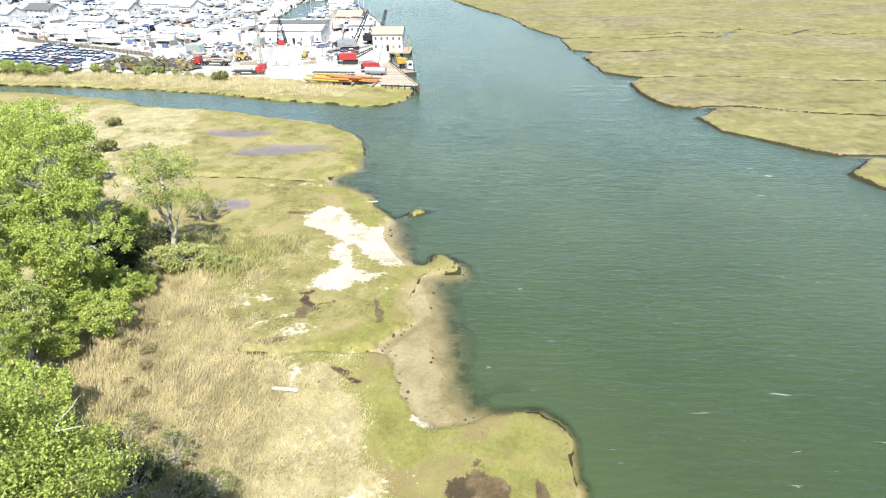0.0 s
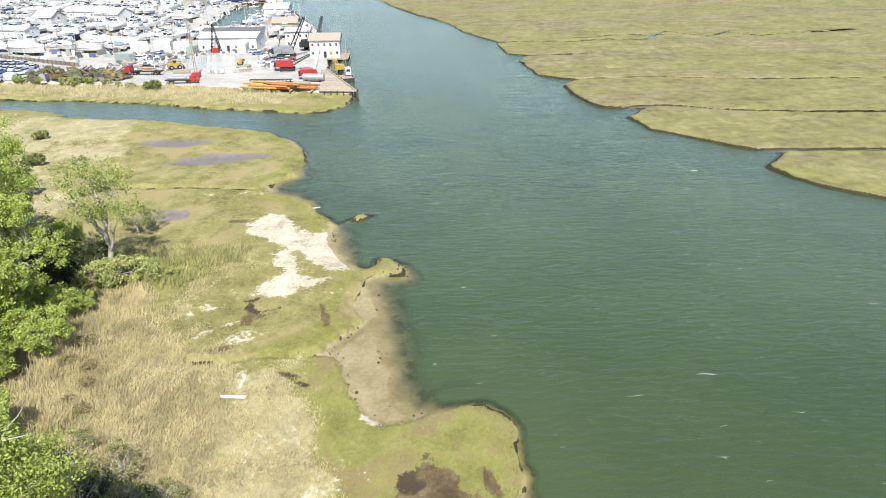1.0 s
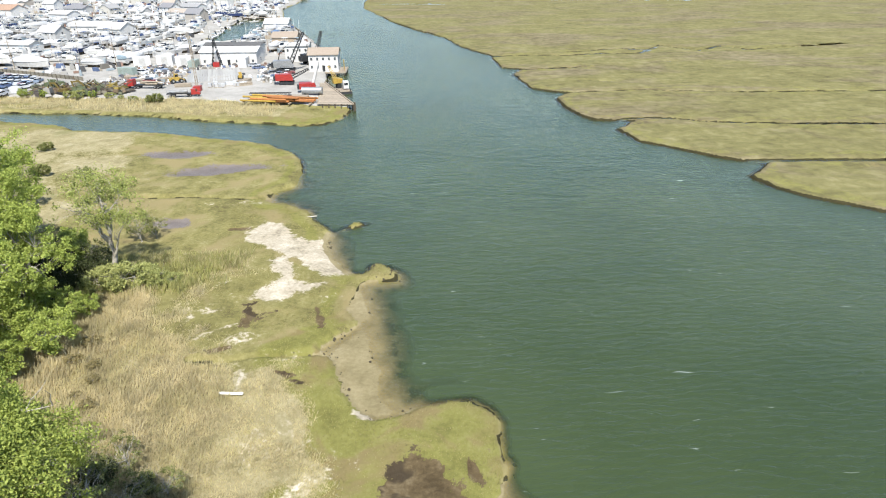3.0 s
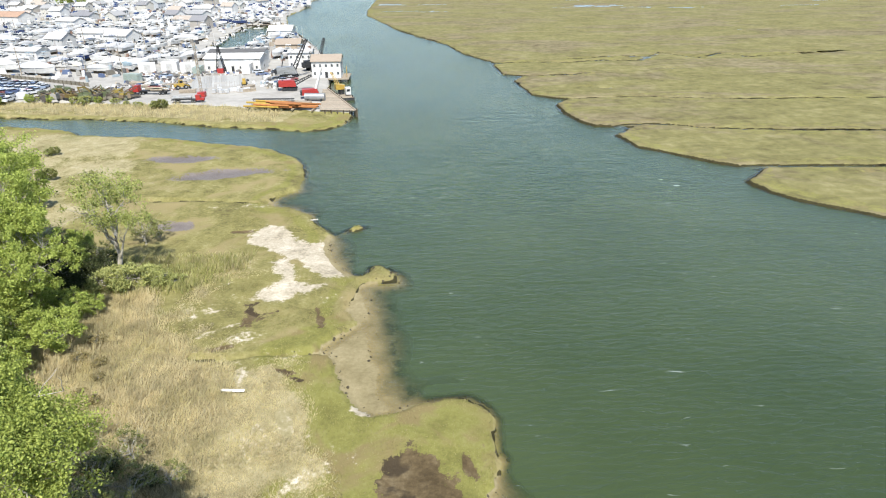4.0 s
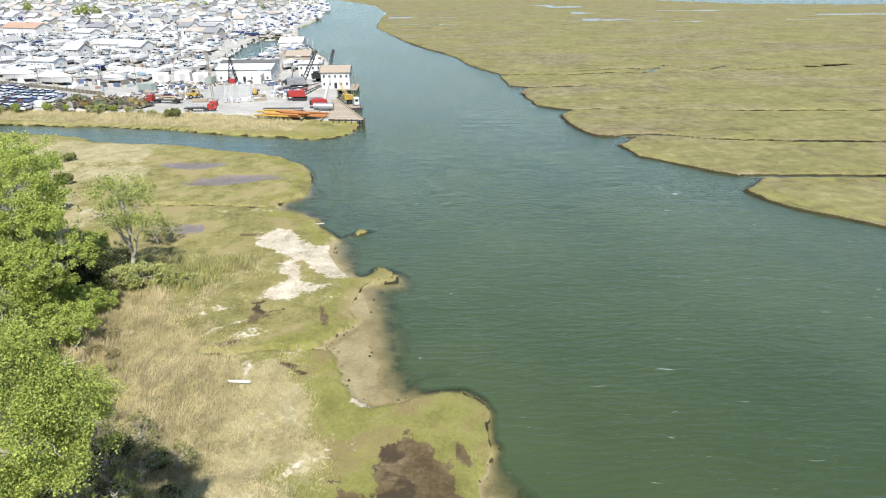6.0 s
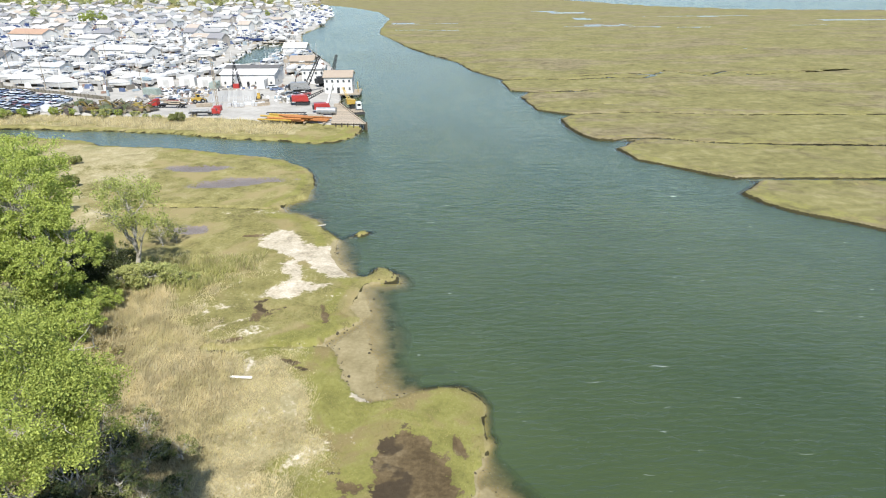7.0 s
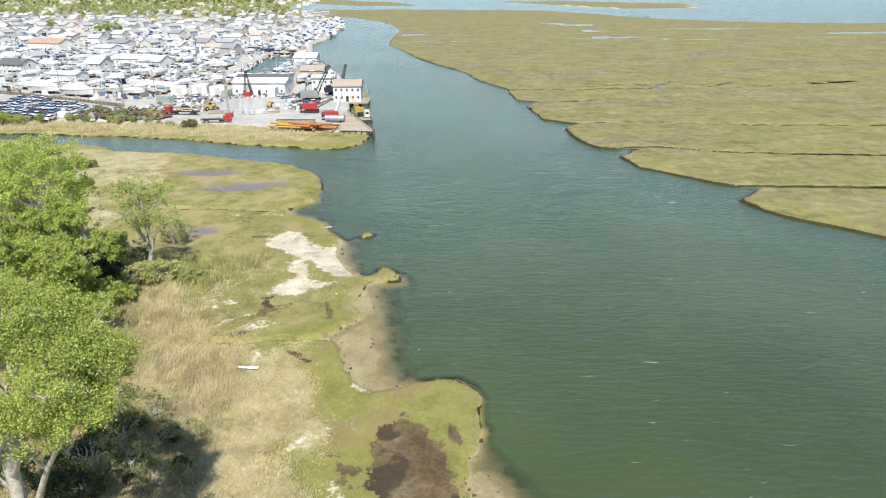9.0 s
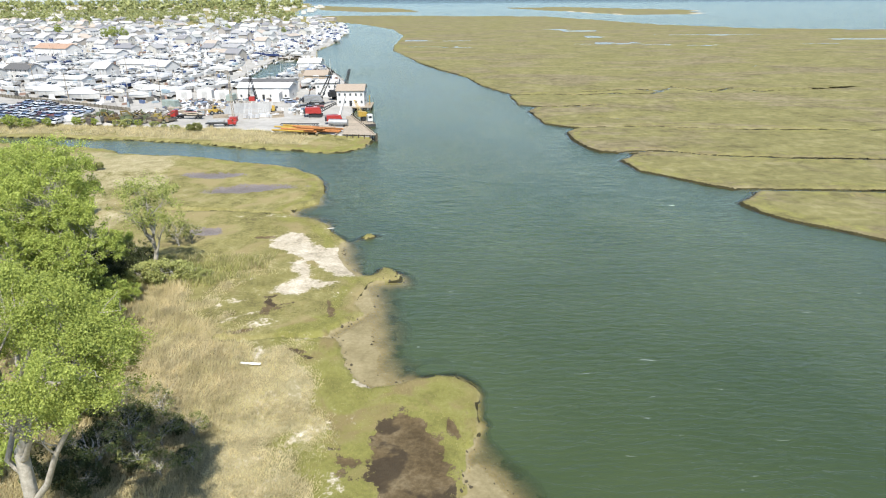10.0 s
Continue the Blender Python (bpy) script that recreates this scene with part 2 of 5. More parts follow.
# low wet sand between the grass and the water
BEACHES = [[(-10.3, 72.3), (-9.2, 70), (-8.6, 67.5), (-7.9, 63.3), (-7.4, 59.3), (-6.8, 56.9), (-5, 54.9), (-3.4, 54.4), (-7, 52), (-11, 54), (-13, 60), (-15, 64.5), (-13, 67), (-11, 69.5)],
           [(-10.6, 81), (-9.4, 78.5), (-9.2, 75.5), (-9.1, 71.5), (-10, 69), (-12, 71), (-13.5, 74), (-12, 78)],
           [(3.0, 43), (3.6, 42), (4.2, 40.6), (5.2, 38.6), (6.4, 36.4), (8, 33), (8, 20), (3, 20), (1, 36), (1.5, 40)]]
# white dry sand, mud and pools of mud
SANDS = [[(-28.9, 94.5), (-28.7, 99.7), (-27, 101.3), (-23.5, 99), (-22.2, 94.9), (-19.7, 94.3), (-17.2, 94.5), (-15.2, 87.4), (-12.6, 83.2), (-15.4, 81.7), (-17.6, 84.1), (-20.1, 87.5), (-21.7, 87.5), (-24.3, 91.1), (-26.8, 93.7)],
         [(-24.6, 75.6), (-23.2, 78.3), (-21.1, 80.2), (-18.6, 80.1), (-15.2, 80.1), (-17.3, 77.5), (-20.3, 75.8), (-23, 75)],
         [(-23.4, 88), (-22.4, 84), (-21, 80), (-19.4, 80), (-20.4, 84), (-21.6, 88)]]
MUDS = [[(-5.3, 46.9), (-3.7, 48.3), (-2.2, 46.6), (-1.3, 44.8), (0, 43.6), (0.9, 42.2), (0.6, 39.9), (0.8, 37.8), (0.5, 34), (-4.1, 34), (-5.2, 37.4), (-8.6, 38.4), (-6.2, 39.6), (-7, 41.5), (-6.5, 43.9), (-6.1, 46.1)],
        [(-25.2, 74.6), (-23.9, 74.9), (-22.6, 72.6), (-20.6, 72.4), (-20.8, 71.9), (-22.5, 71.4), (-23.8, 69.9), (-24.4, 71.5)],
        [(-10.4, 42.8), (-9.6, 42.3), (-8.9, 41.2), (-7.8, 40.7), (-8.6, 40), (-9, 38.8), (-9.7, 39.6), (-9.8, 41)]]
MARSH = [(-35.3, 147.1), (-41.9, 150.7), (-49.7, 153.5), (-56.8, 157.6), (-66.6, 161), (-77.3, 162.9), (-87.2, 164.5), (-90.3, 168.4), (-99.8, 173.3),
         (-115, 176.9), (-150, 184), (-300, 205), (-4200, 420), (-4200, -120)]
YARD = [(-19.6, 180.5), (-22.1, 170.9), (-25.7, 166.2), (-30.7, 165.2), (-39, 167.9), (-47.4, 170.3), (-55.9, 172.1), (-65.2, 175.8), (-74.8, 179.9),
        (-83.2, 181.2), (-95.8, 184.5), (-104.5, 184.8), (-115.7, 187.5), (-150, 191), (-300, 212), (-4200, 440), (-4200, 4700), (-900, 4700), (-560, 3000), (-400, 1900),
        (-330, 1480), (-215, 1330), (-178, 1130), (-150, 1010), (-121, 880), (-104, 735), (-94, 585), (-96, 515), (-85, 455), (-69, 395), (-54, 345),
        (-42, 300), (-34, 255), (-30.5, 222), (-27, 200)]
EAST = [(-260, 1420), (-162.8, 1096.9), (-106.2, 983), (-57.1, 844.4), (-37.3, 709.1), (-38.5, 575.3), (-35.5, 513.8), (-18.4, 441.3), (-11.4, 406.6), (0.6, 370.3),
        (13.9, 337.1), (19.9, 303), (26.8, 283.6), (31, 273.8), (30.5, 262.4), (31.3, 245), (38.5, 240), (33.3, 231.7), (33.8, 217.6), (35.2, 205.7), (40.3, 199.9), (45.5, 197.4), (39.6, 190.7),
        (39.5, 181.4), (40.3, 173.6), (43.3, 164.3), (47.9, 162.7), (53, 162), (46.7, 154.6), (48.4, 144.1), (52.5, 140), (60, 131.1), (65, 127), (69.5, 126), (61.2, 118),
        (63.3, 111.3), (66.8, 105.9), (71.9, 101.2), (75.8, 97.5), (95, 84), (150, 66), (4200, -60), (4200, 300), (900, 640), (404, 836), (317, 967), (296, 1056), (271, 1162), (214, 1368), (65, 1395), (-68, 1459), (-219, 1487)]
FILL = [(-19.6, 181), (-26.5, 182.5), (-54, 191), (-68, 196), (-96, 199), (-129, 206), (-148, 208.6), (-300, 226), (-4200, 460)] + YARD[16:17] + YARD[17:]
FAR_BAR = [(217, 2345), (288, 1953), (362, 1559), (400, 1414), (561, 1425), (716, 1844), (452, 2388)]
FAR_BAR_B = [(-383, 2124), (-203, 1792), (-37, 1755), (-147, 2344), (-409, 2798), (-572, 3184)]
SLIP = [(-102, 326), (-88, 328), (-84, 352), (-85, 396), (-90, 438), (-108, 438), (-107, 400), (-105, 365)]
CREEKS = [(1.9, [(30, 271.5), (44.6, 271), (63.9, 270.2), (77.3, 274.7), (90.9, 270.7), (100.9, 282.5), (108.5, 293.5), (120, 276.3), (134, 288.5), (141.3, 277.2), (190, 290)]),
          (1.5, [(64, 278.5), (71.2, 280.2), (85.6, 286.9), (96, 284)]),
          (1.6, [(33, 238.7), (41.8, 238.4), (50, 240.5), (59.9, 241.8)]),
          (0.9, [(40, 196.5), (46, 197.2), (51.9, 198.9), (59, 198.7), (66.7, 199.4), (77, 197.1), (100.5, 192.7), (160, 190)]),
          (1.6, [(47, 161), (52, 164.6), (57.8, 165), (65, 163.4), (70, 160.4), (75.3, 158.5), (91.8, 155.6), (115.1, 153.1), (140, 151)]),
          (1.7, [(62.4, 126), (67.3, 127.4), (73.2, 127.1), (81.6, 126.4), (96.6, 125.2), (130, 123)]),
          (0.7, [(-13, 63.3), (-14.5, 63.9), (-15.7, 63.7), (-17.8, 63.4), (-20, 63.9), (-22, 63.5), (-24, 63.1), (-27.6, 63.4)]),
          (0.8, [(-29.5, 113), (-32.4, 112.6), (-38, 113.6), (-43.6, 114.1), (-52.7, 114.6), (-58, 114)])]
# sheets of standing water: x, y, half-length, half-width
POOLS = [(149, 831, 20, 24), (171, 788, 22, 20), (160, 677, 10, 16), (136, 572, 18, 7), (163, 584, 22, 13), (190, 562, 20, 8), (226, 552, 16, 6), (-19, 631, 15, 9), (18, 627, 13, 8), (-10, 552, 18, 7), (14, 544, 13, 6),
         (62, 214, 3, 1.4), (56, 216.5, 3, 1), (98, 250, 4, 2), (182, 389, 7, 3), (190, 383, 6, 2), (96, 283, 5, 2.5), (300, 700, 60, 9), (330, 560, 30, 4), (420, 620, 70, 8)]


def wobble(x, y, size, seed=0):
    """Smooth value noise from -1 to 1."""
    u, w = x / size + seed * 17.3, y / size - seed * 9.1
    i, j = np.floor(u), np.floor(w)
    a, c = u - i, w - j
    a, c = a * a * (3 - 2 * a), c * c * (3 - 2 * c)

    def h(p, q):
        s = np.sin(p * 127.1 + q * 311.7 + seed * 74.7) * 43758.5453
        return (s - np.floor(s)) * 2 - 1
    return (h(i, j) * (1 - a) + h(i + 1, j) * a) * (1 - c) + (h(i, j + 1) * (1 - a) + h(i + 1, j + 1) * a) * c


def reach(x, y, line, closed=True):
    """Distance to a line of points; with closed, positive inside and negative outside."""
    best, inside = np.full(x.shape, 1e12), np.zeros(x.shape, bool)
    n = len(line)
    for k in range(n if closed else n - 1):
        (ax, ay), (bx, by) = line[k], line[(k + 1) % n]
        dx, dy = bx - ax, by - ay
        t = np.clip(((x - ax) * dx + (y - ay) * dy) / (dx * dx + dy * dy), 0, 1)
        best = np.minimum(best, (x - ax - t * dx) ** 2 + (y - ay - t * dy) ** 2)
        if closed and dy:
            inside ^= ((ay > y) != (by > y)) & (x < ax + (y - ay) * dx / dy)
    best = np.sqrt(best)
    return np.where(inside, best, -best) if closed else best


def reach_in(x, y, line, where, closed=True):
    """reach() where it matters, and a far distance elsewhere."""
    out = np.full(x.shape, -60.0 if closed else 60.0)
    if where.any():
        out[where] = reach(x[where], y[where], line, closed)
    return out


def inside_of(x, y, shapes, rim=8.0):
    """Largest of reach() over small closed shapes; -rim where none is near."""
    out = np.full(x.shape, -rim)
    for p in shapes:
        xs, ys = [q[0] for q in p], [q[1] for q in p]
        m = (x > min(xs) - rim) & (x < max(xs) + rim) & (y > min(ys) - rim) & (y < max(ys) + rim)
        if m.any():
            out[m] = np.maximum(out[m], reach(x[m], y[m], p))
    return out


def spot(x, y, cx, cy, rx, ry, turn=0.0):
    """1 in the middle of an oval, 0.5 on its rim, 0 well outside."""
    c, s = math.cos(radians(turn)), math.sin(radians(turn))
    u, w = ((x - cx) * c + (y - cy) * s) / rx, (-(x - cx) * s + (y - cy) * c) / ry
    return np.clip(1 - 0.5 * np.sqrt(u * u + w * w), 0, 1)


def spots(x, y, *rows):
    out = np.zeros(x.shape)
    for r in rows:
        out = np.maximum(out, spot(x, y, *r))
    return out


def ease(v):
    v = np.clip(v, 0, 1)
    return v * v * (3 - 2 * v)


def land(x, y):
    """Height of the ground and the share of each surface at x, y."""
    rag = wobble(x, y, 1.3, 1) * 0.28 + wobble(x, y, 4.0, 2) * 0.35
    near = reach_in(x, y, SPIT + COVE + MARSH, (y < 260) | (x < -200)) + rag
    yard = reach_in(x, y, YARD, y > 130) + rag * 0.6
    yard = np.minimum(yard, -reach_in(x, y, SLIP, (y > 300) & (y < 480) & (x < -40) & (x > -160)))
    east = reach_in(x, y, EAST, (x > 15) | (y > 260)) + rag * 0.9 + wobble(x, y, 14, 3) * 0.4
    coast = east
    bar = np.maximum(reach_in(x, y, FAR_BAR, y > 1250), reach_in(x, y, FAR_BAR_B, y > 1250)) + wobble(x, y, 60, 4) * 14
    for width, line in CREEKS:
        xs, ys = [q[0] for q in line], [q[1] for q in line]
        gap = reach_in(x, y, line, (x > min(xs) - 8) & (x < max(xs) + 8) & (y > min(ys) - 8) & (y < max(ys) + 8), False) + wobble(x, y, 5, 5) * 0.3 - width / 2
        if line[0][0] < 0:
            near = np.where(gap < 0.5, np.minimum(near, gap + 0.25), near)
        else:
            east = np.minimum(east, gap)
    islet = np.minimum(0.85 - np.hypot(((x + 12.8) + (y - 100) * 0.5) / 2.0, (y - 100 - (x + 12.8) * 0.4) / 0.8) + rag * 0.8, 0.5)
    strand = inside_of(x, y, BEACHES) - 0.9 + rag * 0.9 + wobble(x, y, 6, 51) * 0.9
    d = np.maximum.reduce([near, yard, east, bar, islet, strand])
    beach = spots(x, y, (-16.5, 90, 4.5, 9, 20), (-21, 110, 3, 3), (-28, 112.5, 2, 2))
    beach = beach + wobble(x, y, 1.7, 38) * 0.07
    beach = np.where(islet > -1.6, 0, beach)
    shelf = spots(x, y, (-5.4, 63, 7.4, 9.5, 12), (-6.8, 75, 5.2, 7.5), (-14.5, 91, 3, 6), (6.8, 38, 2.4, 5, 25), (-20, 116, 6, 8), (-25, 113, 5, 5))
    shelf = shelf * (1 - ease((x + 4.5) / 3) * ease((58.5 - y) / 2) * (y > 45))
    fill = reach_in(x, y, FILL, y > 150) + wobble(x, y, 3, 18) * 0.8
    top = np.where(east > -3, 0.5, 0.7) + 0.85 * ease((fill + 2) / 4)
    top = top + 0.1 * wobble(x, y, 2.2, 6) + 0.2 * wobble(x, y, 11, 7)
    steep = ease(d / 0.7)
    gentle = np.clip(d * 0.13, 0, 1) ** 0.9
    w = ease((beach - 0.42) / 0.16)
    z = top * steep * (1 - w) + np.minimum(top, gentle) * w
    width = 2.6 + 9.4 * ease((shelf - 0.22) / 0.5)
    depth = 0.03 * ease(-d / 0.6) + 2.0 * (1 - np.exp(np.minimum(d, 0) / width)) + 0.6 * ease((-d - 10) / 15)
    away = np.clip(-strand, 0, 8)
    tide_flat = (y > 50) * ease((8 - away) / 5) * (1 - ease((x + 4.5) / 3) * ease((59 - y) / 2.5))
    depth = depth + (np.minimum(depth, 0.015 + 0.13 * away + 0.06 * wobble(x, y, 2.5, 53)) - depth) * tide_flat
    z = np.where(d > 0, z, -depth)
    wet_sand = (strand > 0) & (near < 0.25)
    z = np.where(wet_sand, np.minimum(0.015 + 0.05 * strand, 0.2) + 0.015 * wobble(x, y, 1.1, 45), z)
    pool = np.zeros(x.shape)
    for px, py, a, b in POOLS:
        pool = np.maximum(pool, spot(x, y, px, py, a, b) + wobble(x, y, b * 1.2, 8) * 0.2 + wobble(x, y, b * 0.4, 9) * 0.12)
    z = np.where((pool > 0.5) & (d > 0.5), -0.12, z)
    flat = spots(x, y, (-55, 141, 7.5, 2.6, 0), (-40.5, 129.8, 11, 2.6, 8), (-42.5, 101.8, 2.8, 1.9)) + wobble(x, y, 6, 9) * 0.16 + wobble(x, y, 2.2, 28) * 0.1
    mud = np.clip(0.5 + inside_of(x, y, MUDS) * 0.3, 0, 1)
    mud = np.maximum(mud, spots(x, y, (0.9, 45.5, 0.4, 1.5, 20), (-15.2, 71.5, 0.45, 2.4, 15), (-17.8, 60.4, 1.3, 0.35, -25), (-16, 58.8, 1.0, 0.25, -30), (-19, 58.4, 0.3, 0.3), 
                                 (-31, 99, 1.6, 0.4, 0), (-25.5, 65.2, 1.6, 0.4, 10)))
    mud = mud + wobble(x, y, 2.6, 10) * 0.14 + wobble(x, y, 1.0, 11) * 0.17 + wobble(x, y, 0.5, 41) * 0.12
    sunk = np.maximum(ease((flat - 0.5) / 0.1), ease((mud - 0.5) / 0.1))
    z = np.where(d > 1, z - np.where(mud > 0.45, 0.16, 0.3) * sunk * (z > 0.3), z)
    sand = np.clip(0.52 + inside_of(x, y, SANDS) * 0.25, 0, 0.85)
    sand = np.maximum(sand, spots(x, y, (-8.3, 53.6, 1.2, 0.9), (-6, 54.6, 1.6, 0.35, 15), (5.2, 38.6, 1.9, 0.5, -50), (-24.6, 108.8, 1.0, 0.3), (-13.2, 64.2, 0.8, 0.9)))
    sand = sand + wobble(x, y, 2.6, 12) * 0.1 + wobble(x, y, 0.9, 23) * 0.13
    line = np.interp(y, [20, 36, 48, 56, 62, 68, 84, 92], [-8, -11, -13, -16.5, -20.5, -28, -31, -38])
    straw = ease((line - x + wobble(x, y, 9, 13) * 6.5 + wobble(x, y, 3.2, 26) * 5.5) / 17 + 0.3) * ease((86 - y + wobble(x, y, 9, 14) * 4) / 6) * (near > 2.5)
    straw = np.maximum(straw, ease((-52 - x + wobble(x, y, 16, 16) * 12 + wobble(x, y, 5, 29) * 4) / 22) * ease((y - 90) / 20) * (near > 1.5) * ease((168 - y) / 5) * (0.72 + 0.25 * wobble(x, y, 7, 34)))
    straw = np.maximum(straw, ease((yard - 0.8 - 2.2 * ease((x + 56) / 16)) / 3) * (1 - ease((fill + 1) / 2)) * ease((-28 - x) / 14) * (0.62 + 0.35 * wobble(x, y, 6, 33)))
    straw = np.maximum(straw, 0.55 * spots(x, y, (-33, 87, 10, 4, 0)))
    lush = np.where(near > 0, ease((x + 21 + wobble(x, y, 6, 17) * 4) / 6) * ease((72 - y) / 8), 0) + 0.75 * ease(1 - np.abs(near - 2.6) / 2.4) * (near > 0) + (islet > 0) * 1.0 + 0.6 * spots(x, y, (-44, 83, 8, 3.5, 0))
    lush = np.maximum(lush, (0.25 + 0.5 * ease((x + 52) / 14)) * ((yard > 0) & (yard < 5) & (fill < 0)))
    rim = 0.22 + 0.25 * ease(0.5 + wobble(x, y, 5, 19))
    broken = ease(0.45 + wobble(x, y, 1.4, 48) * 0.9 + wobble(x, y, 4, 49) * 0.6)
    lush = np.maximum(lush, 0.5 * ((east > 1.2) & (east < 4 + 2.5 * wobble(x, y, 9, 20))))
    wrack = ease(spots(x, y, (-14.5, 42, 5, 7, 0), (-17, 49, 4, 4), (-19, 63.5, 4, 3), (-30, 76, 6, 5), (-34, 110, 8, 4), (-24, 67, 5, 3), (-14, 75, 3, 5), (-10.5, 47, 2.5, 4)) * 1.5 - 0.3)
    drift = ease(spots(x, y, (-30.2, 79.6, 4.2, 0.9, 38), (-31.2, 71, 3, 0.7, 55), (-27.5, 73.4, 3.4, 0.5, 25), (-27, 68.5, 5, 0.8, 30), (-22, 60, 1.0, 4, 10), (-16, 52, 1.2, 4, 20)) * 2 - 0.6)
    bleached = ease(spots(x, y, (-14, 48.5, 2.4, 4, 20), (-11.8, 42.4, 2.2, 4, 15), (-9.8, 37.5, 2, 3.4, 10), (-16.8, 51.5, 3, 2.4)) * 1.6 - 0.3)
    sand = np.maximum.reduce([sand, 0.38 * wrack, 0.45 * drift, 0.365 * bleached])
    surf = {
        "deep": np.clip(-z, 0, 1), "bank": np.clip(near, -5, 5),
        "moor": (east > 0) * 1.0 + (bar > 0) * 1.0, "straw": straw * (z > 0.2), "lush": np.clip(lush, 0, 1) * (z > 0.2) * (1 - ease((straw - 0.25) / 0.6)),
        "yard": ease((fill + 1) / 2) * (1 - ease((y - 820) / 60)) * (yard > -0.3), "flat": flat * (near > 1), "mud": mud * (near > 0.6), "sand": np.maximum(sand * (near > -0.2), 0.9 * ((bar > 0) & (bar < 16) & (y < 1750))),
        "peat": np.where(east > -3, np.maximum(ease(1.15 - np.abs(coast) / 0.9), ease(1.1 - np.abs(d) / 0.5) * (0.7 + 0.3 * broken)), (0.45 + 0.5 * broken) * ease(1.2 - np.abs(d) / 0.65) * (y > 112)) + np.where(east > -3, 0,  ease(1.15 - np.abs(near - 0.05) / rim) * broken * (y <= 112)) * (w < 0.5) + ((islet > -0.35) & (islet < 0.22 + 0.3 * wobble(x, y, 1.2, 50))), "bed": np.maximum(0.95 * ((strand > -3) & (near < 0.25)), np.maximum(ease((beach - 0.47) / 0.08) * ease((1.3 - d) / 0.9) * 0.9, ease((-d - np.where(east > -6, 1.2, 0.3)) / np.where(east > -6, 1.6, 0.5))))}
    return z, d, surf


def spread(lo, hi, step, grow, outer, sign):
    out, p = [], hi if sign > 0 else lo
    while abs(p) < outer:
        step *= grow
        p += sign * step
        out.append(p)
    return out if sign > 0 else out[::-1]


XS = np.array(spread(-150, 0, 1.6, 1.075, 4100, -1) + list(np.arange(-150, -62, 1.2)) + list(np.arange(-62, 12, 0.42)) + list(np.arange(12, 36, 1.1)) + list(np.arange(36, 92, 0.55)) + list(np.arange(92, 150, 1.25)) + spread(0, 150, 1.6, 1.075, 4100, 1))
YS = np.array(list(np.arange(-115, 30, 4.5)) + list(np.arange(30, 112, 0.42)) + list(np.arange(112, 215, 0.6)) + list(np.arange(215, 300, 1.2)) + list(np.arange(300, 330, 1.9)) + spread(0, 330, 2.4, 1.032, 4600, 1))


def sheet(name, gx, gy, z, surf, material):
    me = bpy.data.meshes.new(name)
    ny, nx = gx.shape
    me.vertices.add(nx * ny)
    me.vertices.foreach_set("co", np.stack([gx, gy, z], -1).astype(np.float32).ravel())
    a = (np.arange(ny - 1)[:, None] * nx + np.arange(nx - 1)[None, :]).ravel()
    quads = np.stack([a, a + 1, a + nx + 1, a + nx], -1)
    me.loops.add(quads.size)
    me.loops.foreach_set("vertex_index", quads.ravel().astype(np.int32))
    me.polygons.add(len(quads))
    me.polygons.foreach_set("loop_start", np.arange(len(quads), dtype=np.int32) * 4)
    me.update(calc_edges=True)
    for k, v in surf.items():
        me.attributes.new(k, "FLOAT", "POINT").data.foreach_set("value", np.broadcast_to(v, z.shape).astype(np.float32).ravel())
    me.shade_smooth()
    me.materials.append(material)
    return new(name, me)


gx, gy = np.meshgrid(XS, YS)
wz, d, surf = land(gx, gy)
# the rows of the sheet that lie on a bank are drawn onto its edge
cell = np.maximum(np.gradient(XS)[None, :], np.gradient(YS)[:, None])
sy, sx = np.gradient(d, YS, XS)
slope2 = np.maximum(sx * sx + sy * sy, 0.25)
shift = np.where((np.abs(d) < 0.55 * cell) & (cell < 6), -d, 0) / slope2
gx, gy = gx + np.clip(shift * sx, -0.5, 0.5) * np.minimum(cell, 3), gy + np.clip(shift * sy, -0.5, 0.5) * np.minimum(cell, 3)
z, d, surf = land(gx, gy)
tagged(sheet("ground", gx, gy, z, surf, GROUND), "salt marsh ground with mud flats, sand and gravel yard", "ground", kind="structure")
wz = wz[::2, ::2]
rise = 60 * ease((YS[::2] - 4100) / 500)[:, None]
tagged(sheet("water", *np.meshgrid(XS[::2], YS[::2]), wz * 0 + rise, {"depth": np.clip(-wz, -0.2, 3), "calm": ease((-34 - XS[::2]) / 12)[None, :] * ease((200 - YS[::2]) / 12)[:, None]}, WATER), "murky green tidal creek rippled by wind", "water", kind="structure")


# ---- mesh helpers ----
def mesh_of(name, verts, faces, material, smooth=False):
    me = bpy.data.meshes.new(name)
    me.from_pydata(verts, [], faces)
    if smooth:
        me.shade_smooth()
    me.materials.append(material)
    return me


def height_at(x, y):
    zz, dd, _ = land(np.array([float(x)]), np.array([float(y)]))
    return float(zz[0])


# ---- trees ----
def limb(verts, faces, pts, radii, n=6):
    start = len(verts)
    for k, p in enumerate(pts):
        a = Vector(pts[min(k + 1, len(pts) - 1)]) - Vector(pts[max(k - 1, 0)])
        q = a.to_track_quat("Z", "Y")
        for j in range(n):
            o = q @ Vector((math.cos(j * 2 * math.pi / n), math.sin(j * 2 * math.pi / n), 0)) * radii[k]
            verts.append(tuple(Vector(p) + o))
    for k in range(len(pts) - 1):
        for j in range(n):
            b = start + k * n
            faces.append((b + j, b + (j + 1) % n, b + n + (j + 1) % n, b + n + j))


